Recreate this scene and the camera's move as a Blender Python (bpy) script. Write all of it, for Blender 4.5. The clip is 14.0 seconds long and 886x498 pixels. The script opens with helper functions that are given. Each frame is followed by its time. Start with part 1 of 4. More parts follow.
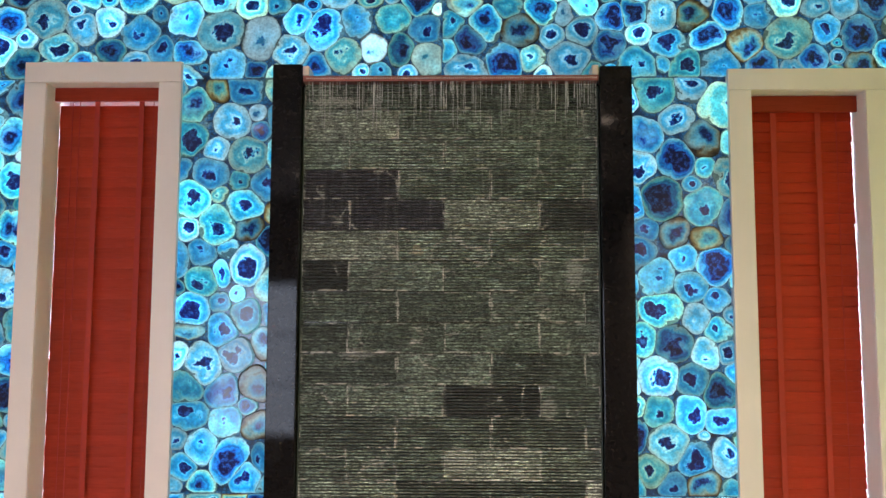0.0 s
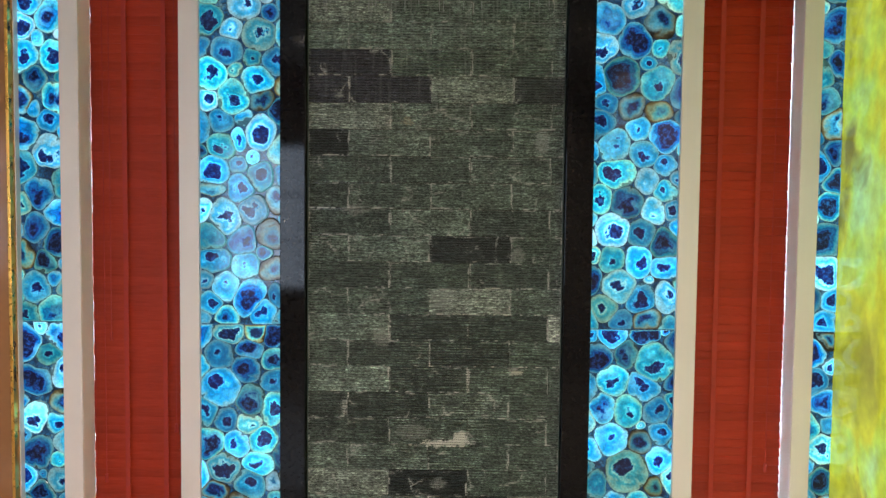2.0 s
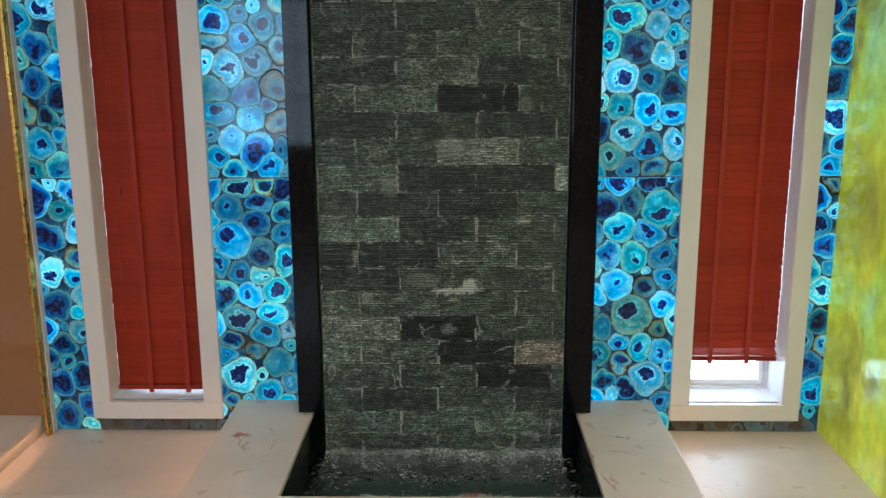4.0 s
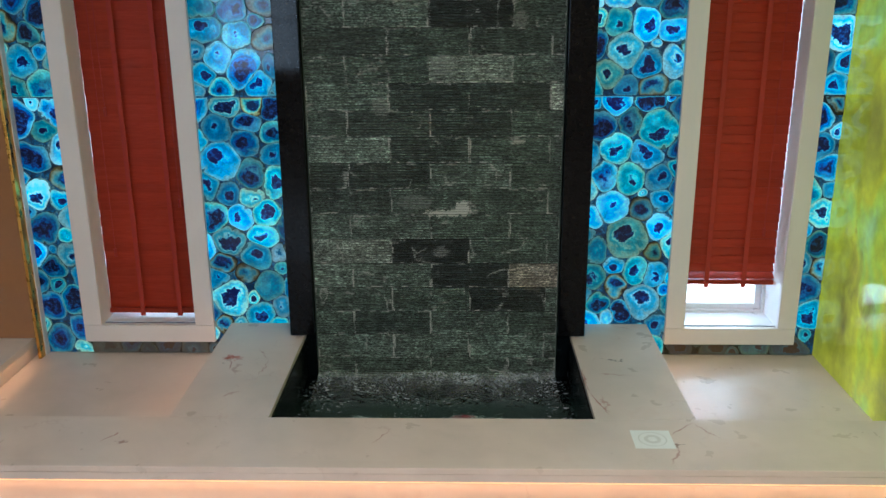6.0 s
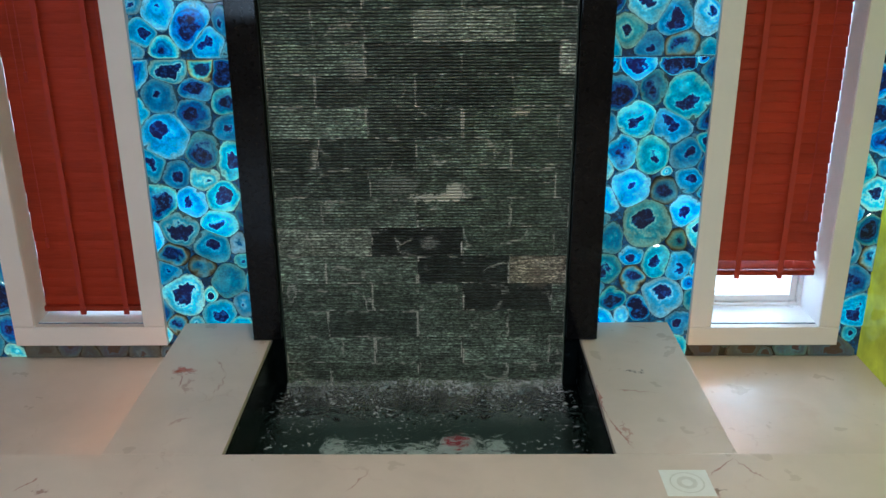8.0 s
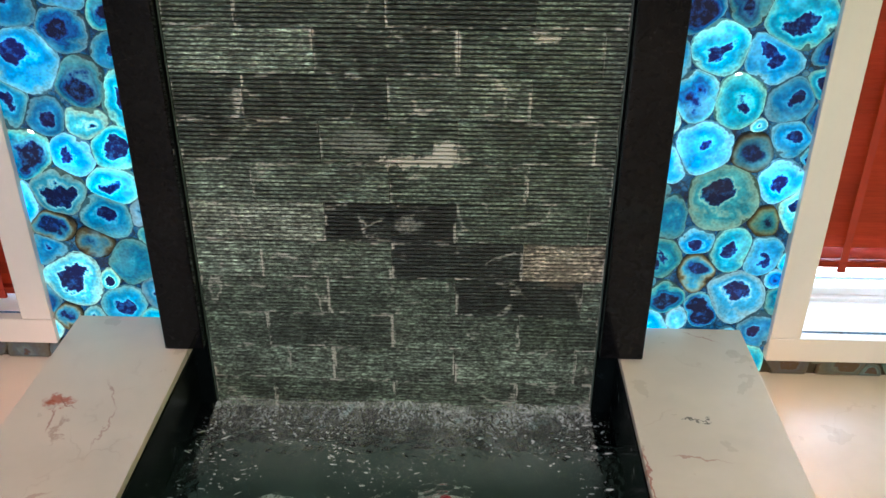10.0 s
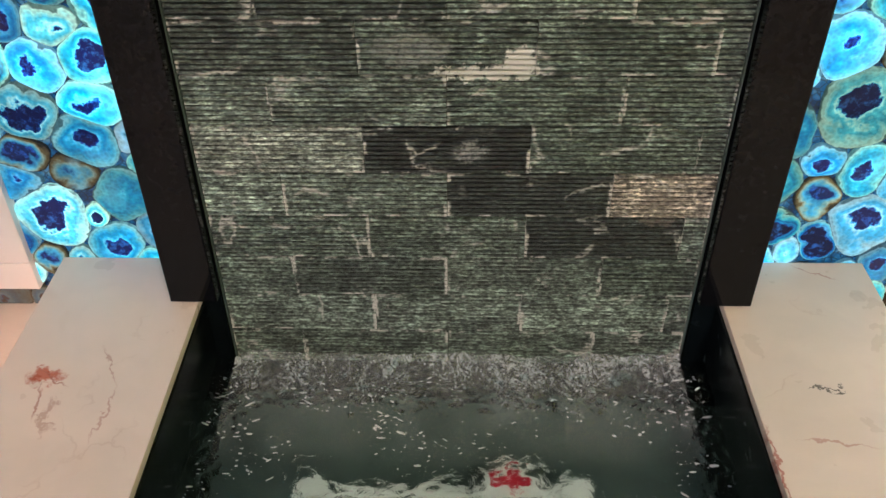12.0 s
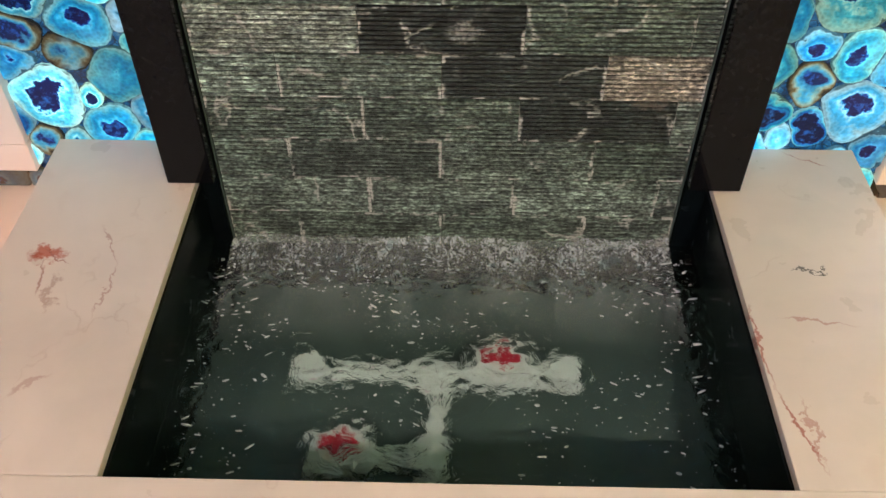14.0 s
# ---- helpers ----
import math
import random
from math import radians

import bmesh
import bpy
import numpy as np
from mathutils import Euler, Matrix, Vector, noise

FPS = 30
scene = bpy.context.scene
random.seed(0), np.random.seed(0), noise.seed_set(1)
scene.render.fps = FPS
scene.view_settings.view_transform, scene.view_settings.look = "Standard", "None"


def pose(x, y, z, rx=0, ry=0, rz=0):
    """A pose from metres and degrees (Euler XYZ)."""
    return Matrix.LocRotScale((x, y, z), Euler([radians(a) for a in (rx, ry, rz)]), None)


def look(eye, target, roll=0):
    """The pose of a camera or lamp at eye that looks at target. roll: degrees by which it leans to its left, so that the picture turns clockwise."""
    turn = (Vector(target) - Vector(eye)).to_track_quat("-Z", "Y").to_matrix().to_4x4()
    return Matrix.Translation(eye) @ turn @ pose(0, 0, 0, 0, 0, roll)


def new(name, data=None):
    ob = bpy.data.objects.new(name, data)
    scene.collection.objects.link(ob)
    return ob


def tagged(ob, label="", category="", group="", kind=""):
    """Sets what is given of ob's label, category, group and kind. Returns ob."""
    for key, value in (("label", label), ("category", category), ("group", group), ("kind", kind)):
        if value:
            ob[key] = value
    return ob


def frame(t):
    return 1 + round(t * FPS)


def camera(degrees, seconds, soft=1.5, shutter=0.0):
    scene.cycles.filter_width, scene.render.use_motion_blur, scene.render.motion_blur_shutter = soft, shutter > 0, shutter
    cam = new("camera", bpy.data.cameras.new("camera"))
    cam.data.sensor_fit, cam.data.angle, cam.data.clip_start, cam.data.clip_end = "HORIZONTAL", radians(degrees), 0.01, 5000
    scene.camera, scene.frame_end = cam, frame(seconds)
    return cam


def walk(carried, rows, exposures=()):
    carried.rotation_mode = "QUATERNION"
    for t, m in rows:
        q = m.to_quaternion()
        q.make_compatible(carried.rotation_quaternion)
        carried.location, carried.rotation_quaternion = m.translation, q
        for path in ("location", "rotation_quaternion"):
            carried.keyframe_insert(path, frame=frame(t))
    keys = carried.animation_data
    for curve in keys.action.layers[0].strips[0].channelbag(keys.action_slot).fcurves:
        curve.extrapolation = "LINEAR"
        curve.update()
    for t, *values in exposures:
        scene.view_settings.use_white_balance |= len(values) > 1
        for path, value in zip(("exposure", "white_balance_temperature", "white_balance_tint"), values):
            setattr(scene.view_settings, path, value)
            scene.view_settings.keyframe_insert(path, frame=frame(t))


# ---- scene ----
cam = camera(53.5, 14.0)
PATH = [
    (0, (0.067, 0.039, 1.801), (0.017, 2.029, 1.996), 0.2),
    (0.5, (0.037, -0.133, 1.784), (-0.009, 1.858, 1.97), -0.1),
    (1, (0.066, -0.297, 1.783), (0.018, 1.7, 1.89), 0.6),
    (1.5, (0.125, -0.406, 1.775), (0.084, 1.593, 1.766), 1.1),
    (2, (0.126, -0.445, 1.788), (0.08, 1.55, 1.671), 0.6),
    (2.5, (0.087, -0.465, 1.778), (0.041, 1.525, 1.585), 0.3),
    (3, (0.063, -0.469, 1.765), (0.029, 1.516, 1.522), 0.1),
    (3.5, (0.075, -0.457, 1.771), (0.035, 1.509, 1.407), -0.2),
    (4, (0.085, -0.457, 1.76), (0.047, 1.494, 1.324), -0.3),
    (6.5, (0.13, -0.351, 1.715), (0.081, 1.554, 1.108), -0.4),
    (7, (0.1, -0.174, 1.72), (0.054, 1.727, 1.101), -0.6),
    (7.5, (0.086, -0.056, 1.703), (0.061, 1.832, 1.044), -0.4),
    (7.7, (0.096, 0.013, 1.704), (0.077, 1.894, 1.023), -0.4),
    (9.8, (0.171, 1.008, 1.64), (0.123, 2.78, 0.713), -0.1),
    (10, (0.179, 1.077, 1.624), (0.121, 2.824, 0.651), 0.2),
    (10.5, (0.133, 1.269, 1.597), (0.073, 2.981, 0.564), 0.6),
    (11, (0.062, 1.41, 1.582), (0.013, 3.095, 0.507), -0.8),
    (11.5, (0.044, 1.482, 1.567), (-0.001, 3.11, 0.406), -0.7),
    (12, (0.029, 1.509, 1.547), (-0.015, 3.071, 0.298), -0.6),
    (12.5, (0.027, 1.512, 1.546), (-0.014, 3.006, 0.218), -0.3),
    (13, (0.024, 1.493, 1.535), (-0.013, 2.944, 0.159), 0.2),
    (13.5, (0.025, 1.484, 1.532), (-0.009, 2.897, 0.118), 0.2),
    (14, (0.034, 1.469, 1.539), (0.002, 2.878, 0.12), 0.0),
]
walk(cam, [(t, look(eye, target, roll)) for t, eye, target, roll in PATH], exposures=[(0, 0.25, 6050, 19), (1.5, 0.17, 5850, 13), (2.2, 0.06, 5800, 10), (3, -0.2, 5670, 6), (4, -0.36, 5450, 3), (7.5, -0.56, 5100, 2), (10, 0.12, 5500, 9), (11, 0.34, 5750, 14), (14, 0.36, 5950, 17)])



# ---------------------------------------------------------------- world and lights
world = bpy.data.worlds.new("world")
scene.world = world
world.use_nodes = True
wn = world.node_tree
sky = wn.nodes.new("ShaderNodeTexSky")
sky.sky_type, sky.sun_disc = "NISHITA", False
sky.sun_elevation, sky.sun_rotation = radians(50), radians(200)
wn.links.new(sky.outputs[0], wn.nodes["Background"].inputs[0])
wn.nodes["Background"].inputs[1].default_value = 0.1


def area(name, m, sx, sy, watts, colour, spread=180):
    d = bpy.data.lights.new(name, "AREA")
    d.shape, d.size, d.size_y, d.energy, d.color = "RECTANGLE", sx, sy, watts, colour
    d.spread = radians(spread)
    ob = new(name, d)
    ob.matrix_world = m
    return ob


DAY = (0.78, 0.88, 1.0)
WARM = (1.0, 0.80, 0.62)
LED = (1.0, 0.44, 0.17)
# daylight through the room's windows behind the camera
area("daylight", look((-1.9, -3.42, 1.55), (-1.2, 3.0, 1.2)), 1.35, 1.55, 25, DAY)
area("daylight", look((-4.292, -1.45, 1.70), (0.0, -1.45, 1.70)), 0.9, 1.2, 12, DAY)
# daylight in the two tall window openings
area("daylight", look((-1.175, 3.235, 1.5), (-1.175, 0.0, 1.3)), 0.36, 2.2, 12, DAY)
area("daylight", look((1.219, 3.235, 1.5), (1.219, 0.0, 1.3)), 0.36, 2.2, 17, DAY)
# LED strips under the marble edges
area("led_light", look((-0.05, 1.862, 0.298), (-0.05, 1.875, 0.0)), 3.1, 0.012, 3.5, LED)
area("led_light", look((-0.822, 2.55, 0.318), (-1.0, 2.55, 0.215)), 0.75, 0.01, 0.42, LED)
area("led_light", look((0.864, 2.55, 0.318), (1.05, 2.55, 0.215)), 0.75, 0.01, 0.42, LED)
area("led_light", look((-1.650, 2.5, 0.2715), (-1.60, 2.5, 0.12)), 0.75, 0.01, 0.2, LED)
# ceiling downlights: front pair placed from highlights, rear pair unseen and added as fill
LAMPS = ((-1.34, 0.1), (0.97, 0.0), (-1.34, -1.9), (0.95, -1.9))
for lx, ly in LAMPS:
    area("downlight", look((lx, ly, 3.165), (lx, ly, 0)), 0.11, 0.11, 22 if lx < 0 else 52, WARM, 150)


# ---------------------------------------------------------------- materials
class Mat:
    """A node material with short helpers."""

    def __init__(self, name):
        self.m = bpy.data.materials.new(name)
        self.m.use_nodes = True
        self.t = self.m.node_tree
        self.b = self.t.nodes["Principled BSDF"]

    def n(self, kind, **props):
        nd = self.t.nodes.new(kind)
        for k, v in props.items():
            if k == "operation":
                nd.operation = v
            elif k == "data_type":
                nd.data_type = v
            elif k == "blend_type":
                nd.blend_type = v
        return nd

    def put(self, sock, v):
        if isinstance(v, bpy.types.NodeSocket):
            self.t.links.new(v, sock)
        else:
            sock.default_value = v

    def coord(self, which="Object"):
        return self.n("ShaderNodeTexCoord").outputs[which]

    def mapping(self, vec, scale=(1, 1, 1), loc=(0, 0, 0), rot=(0, 0, 0)):
        nd = self.n("ShaderNodeMapping")
        self.put(nd.inputs[0], vec)
        self.put(nd.inputs[1], loc)
        self.put(nd.inputs[2], rot)
        self.put(nd.inputs[3], scale)
        return nd.outputs[0]

    def noise(self, vec, scale, detail=3.0, rough=0.55, dist=0.0, colour=False):
        nd = self.n("ShaderNodeTexNoise")
        self.put(nd.inputs["Vector"], vec)
        self.put(nd.inputs["Scale"], scale)
        nd.inputs["Detail"].default_value = detail
        nd.inputs["Roughness"].default_value = rough
        nd.inputs["Distortion"].default_value = dist
        return nd.outputs["Color" if colour else "Fac"]

    def voronoi(self, vec, scale, feature="F1"):
        nd = self.n("ShaderNodeTexVoronoi")
        nd.feature = feature
        self.put(nd.inputs["Vector"], vec)
        nd.inputs["Scale"].default_value = scale
        return nd.outputs["Distance"]

    def white(self, v):
        nd = self.n("ShaderNodeTexWhiteNoise")
        nd.noise_dimensions = "1D"
        self.put(nd.inputs["W"], v)
        return nd.outputs["Value"]

    def math(self, op, a, b=0.0, clamp=False):
        nd = self.n("ShaderNodeMath", operation=op)
        nd.use_clamp = clamp
        self.put(nd.inputs[0], a)
        self.put(nd.inputs[1], b)
        return nd.outputs[0]

    def vmath(self, op, a, b):
        nd = self.n("ShaderNodeVectorMath", operation=op)
        self.put(nd.inputs[0], a)
        self.put(nd.inputs[1], b)
        return nd.outputs["Value" if op in ("LENGTH", "DISTANCE") else "Vector"]

    def ramp(self, fac, stops):
        nd = self.n("ShaderNodeValToRGB")
        self.put(nd.inputs[0], fac)
        e = nd.color_ramp.elements
        while len(e) < len(stops):
            e.new(0.5)
        for el, (p, c) in zip(e, stops):
            el.position = p
            el.color = (c, c, c, 1) if isinstance(c, (int, float)) else (*c, 1)
        return nd.outputs[0]

    def mix(self, fac, a, b, how="MIX"):
        nd = self.n("ShaderNodeMix", data_type="RGBA", blend_type=how)
        self.put(nd.inputs["Factor"], fac)
        ins = [s for s in nd.inputs if s.type == "RGBA"]
        for s, v in zip(ins, (a, b)):
            self.put(s, (*v, 1) if isinstance(v, tuple) and len(v) == 3 else v)
        return [s for s in nd.outputs if s.type == "RGBA"][0]

    def bump(self, height, strength=0.3, distance=0.002):
        nd = self.n("ShaderNodeBump")
        nd.inputs["Strength"].default_value = strength
        nd.inputs["Distance"].default_value = distance
        self.put(nd.inputs["Height"], height)
        self.put(self.b.inputs["Normal"], nd.outputs[0])

    def set(self, **kw):
        for k, v in kw.items():
            self.put(self.b.inputs[k.replace("_", " ")], (*v, 1) if isinstance(v, tuple) and len(v) == 3 else v)
        return self


def plain(name, colour, rough=0.5, metal=0.0, vary=0.08, scale=12.0, bump=0.05, spec=0.5):
    """Paint, metal or plastic with faint variation in tone, gloss and relief."""
    m = Mat(name)
    g = m.coord()
    a = m.noise(g, scale, 4)
    f = m.noise(g, scale * 14, 3)
    lo = tuple(c * (1 - vary) for c in colour)
    hi = tuple(min(1, c * (1 + vary)) for c in colour)
    m.set(Base_Color=m.ramp(m.math("ADD", m.math("MULTIPLY", a, 0.7), m.math("MULTIPLY", f, 0.3)), ((0.3, lo), (0.7, hi))))
    m.set(Roughness=m.ramp(a, ((0.3, max(0, rough - 0.05)), (0.7, min(1, rough + 0.06)))), Metallic=metal)
    m.b.inputs["Specular IOR Level"].default_value = spec
    m.bump(f, bump, 0.001)
    return m.m


def agate_material(name, island, glow_by=0.86):
    """Polished agate slice lit from behind: dark core, crystal ring, banded blue, pale rim."""
    m = Mat(name)
    uv = m.n("ShaderNodeSeparateXYZ")
    m.put(uv.inputs[0], m.coord("UV"))
    r = uv.outputs[0]
    if island:
        rnd = m.n("ShaderNodeNewGeometry").outputs["Random Per Island"]
    else:
        info = m.n("ShaderNodeObjectInfo")
        rnd = info.outputs["Random"]
        own = m.n("ShaderNodeSeparateColor")
        m.put(own.inputs[0], info.outputs["Color"])
    r1 = m.white(m.math("MULTIPLY", rnd, 91.7))
    r2 = m.white(m.math("MULTIPLY", rnd, 37.3))
    r3 = m.white(m.math("MULTIPLY", rnd, 13.9)) if island else own.outputs[1]
    r4 = m.white(m.math("MULTIPLY", rnd, 57.1))
    off = m.n("ShaderNodeCombineXYZ")
    m.put(off.inputs[0], m.math("MULTIPLY", rnd, 50.0))
    m.put(off.inputs[1], m.math("MULTIPLY", r1, 50.0))
    p = m.vmath("ADD", m.coord("Object"), off.outputs[0])
    big = m.noise(p, 12.0, 3, 0.5, 0.8)
    fine = m.noise(p, 75.0, 4, 0.65)
    keep = m.math("SUBTRACT", 1.0, m.math("POWER", r, 3.0))
    mid = m.noise(p, 42.0, 3, 0.6)
    stray = m.math("ADD", m.math("MULTIPLY", m.math("SUBTRACT", big, 0.5), 1.7), m.math("MULTIPLY", m.math("SUBTRACT", mid, 0.5), 0.55))
    rr = m.math("ADD", r, m.math("MULTIPLY", stray, m.math("ADD", 0.10, keep)))
    # jagged crystal border of the core
    rj = m.math("ADD", rr, m.math("MULTIPLY", m.math("SUBTRACT", fine, 0.5), 0.42))
    core = own.outputs[0] if not island else m.math("ADD", 0.02, m.math("MULTIPLY", m.math("POWER", r2, 1.5), 0.4))
    q = m.math("DIVIDE", m.math("SUBTRACT", rj, core), m.math("SUBTRACT", 1.0, core))
    qs = m.math("DIVIDE", m.math("SUBTRACT", rr, core), m.math("SUBTRACT", 1.0, core))
    q = m.math("ADD", m.math("MULTIPLY", q, m.math("SUBTRACT", 1.0, qs, True)), m.math("MULTIPLY", qs, m.math("MINIMUM", m.math("MAXIMUM", qs, 0.0), 1.0)))
    # thin places let more light through: pale rims, white-hot halos round the core
    blue = m.ramp(q, ((0.0, (0.001, 0.005, 0.07)), (0.05, (0.002, 0.016, 0.20)), (0.09, (0.010, 0.16, 0.62)), (0.15, (0.16, 0.72, 1.0)), (0.30, (0.02, 0.46, 0.80)),
                      (0.52, (0.010, 0.27, 0.58)), (0.72, (0.05, 0.44, 0.68)), (0.86, (0.17, 0.52, 0.62)), (0.97, (0.30, 0.52, 0.54)), (1.0, (0.08, 0.16, 0.18))))
    pale = m.ramp(q, ((0.0, (0.001, 0.006, 0.06)), (0.06, (0.003, 0.03, 0.26)), (0.10, (0.08, 0.58, 0.92)), (0.19, (0.60, 0.98, 1.0)), (0.36, (0.12, 0.62, 0.84)),
                      (0.58, (0.06, 0.44, 0.66)), (0.74, (0.26, 0.60, 0.68)), (0.90, (0.44, 0.62, 0.60)), (0.975, (0.44, 0.56, 0.52)), (1.0, (0.12, 0.17, 0.16))))
    deep = m.ramp(q, ((0.0, (0.001, 0.003, 0.03)), (0.07, (0.001, 0.010, 0.11)), (0.16, (0.004, 0.07, 0.34)), (0.34, (0.008, 0.20, 0.52)), (0.50, (0.003, 0.08, 0.28)), (0.66, (0.012, 0.28, 0.52)),
                      (0.82, (0.10, 0.42, 0.54)), (0.97, (0.28, 0.44, 0.44)), (1.0, (0.06, 0.10, 0.11))))
    tan = m.ramp(q, ((0.0, (0.002, 0.012, 0.06)), (0.12, (0.02, 0.14, 0.26)), (0.34, (0.06, 0.30, 0.40)), (0.52, (0.14, 0.30, 0.28)), (0.70, (0.28, 0.30, 0.20)),
                     (0.86, (0.17, 0.095, 0.03)), (1.0, (0.02, 0.012, 0.006))))
    snow = m.ramp(q, ((0.0, (0.02, 0.20, 0.34)), (0.10, (0.30, 0.62, 0.70)), (0.5, (0.60, 0.82, 0.84)), (0.90, (0.62, 0.72, 0.66)), (1.0, (0.10, 0.09, 0.06))))
    col = m.mix(m.math("GREATER_THAN", r3, 0.40), blue, pale)
    col = m.mix(m.math("GREATER_THAN", r3, 0.70), col, deep)
    col = m.mix(m.math("GREATER_THAN", r3, 0.87), col, tan)
    col = m.mix(m.math("GREATER_THAN", r3, 0.955), col, snow)
    # crystals that catch light inside the core
    gleam = m.math("MULTIPLY", m.ramp(q, ((0.0, 1.0), (0.08, 0.0))), m.ramp(m.noise(p, 60.0, 4, 0.7), ((0.50, 0.0), (0.66, 0.8))))
    col = m.mix(gleam, col, (0.02, 0.12, 0.46))
    # milky and stained zones that drift across a slice
    milk = m.math("MULTIPLY", m.ramp(m.noise(p, 9.0, 2, 0.5), ((0.52, 0.0), (0.68, 0.45))), m.ramp(q, ((0.12, 0.0), (0.3, 1.0), (0.95, 1.0), (1.0, 0.0))))
    col = m.mix(milk, col, (0.26, 0.64, 0.70))
    hue = m.mix(m.ramp(m.white(m.math("MULTIPLY", rnd, 71.3)), ((0.35, 0.0), (0.9, 1.0))), (0.66, 0.94, 1.10), (0.80, 1.08, 0.84))
    col = m.mix(1.0, col, hue, "MULTIPLY")
    bands = m.math("SINE", m.math("ADD", m.math("MULTIPLY", qs, 44.0), m.math("MULTIPLY", fine, 7.0)))
    bands = m.math("MULTIPLY", bands, m.math("MULTIPLY", m.math("SUBTRACT", qs, 0.35, True), 0.18))
    cloud = m.math("MAXIMUM", 0.45, m.math("ADD", 0.15, m.math("MULTIPLY", m.noise(p, 18.0, 4, 0.6), 1.55)))
    crys = m.math("ADD", 0.78, m.math("MULTIPLY", m.voronoi(p, 120.0), 0.6))
    tone = m.math("MULTIPLY", m.math("ADD", m.math("MULTIPLY", cloud, crys), bands), m.math("ADD", 0.42, m.math("MULTIPLY", m.math("POWER", r4, 1.7), 1.1)))
    toned = m.vmath("MULTIPLY", col, m.n("ShaderNodeCombineColor").outputs[0])
    cc = [nd for nd in m.t.nodes if nd.type == "COMBINE_COLOR"][0]
    for s in cc.inputs:
        m.put(s, tone)
    m.b.inputs["Specular IOR Level"].default_value = 0.35
    m.set(Base_Color=m.mix(0.6 if glow_by > 0.1 else 0.88, toned, (0.012, 0.014, 0.02) if glow_by > 0.1 else (0.10, 0.065, 0.03)), Roughness=0.07)
    m.put(m.b.inputs["Emission Color"], toned)
    m.b.inputs["Emission Strength"].default_value = glow_by
    m.bump(fine, 0.02, 0.001)
    return m.m


def resin_material():
    """Dark resin bed with crushed agate in it, faintly lit from behind."""
    m = Mat("lit_resin")
    g = m.n("ShaderNodeNewGeometry").outputs["Position"]
    a = m.noise(g, 26.0, 4, 0.6)
    col = m.ramp(a, ((0.30, (0.001, 0.005, 0.016)), (0.44, (0.002, 0.026, 0.075)), (0.56, (0.008, 0.09, 0.20)), (0.70, (0.09, 0.19, 0.20))))
    col = m.mix(m.ramp(m.voronoi(g, 70.0, "DISTANCE_TO_EDGE"), ((0.02, 0.8), (0.10, 0.0))), col, (0.006, 0.014, 0.016))
    m.set(Base_Color=m.mix(0.5, col, (0.02, 0.02, 0.018)), Roughness=0.08)
    m.put(m.b.inputs["Emission Color"], col)
    m.b.inputs["Emission Strength"].default_value = 0.8
    return m.m


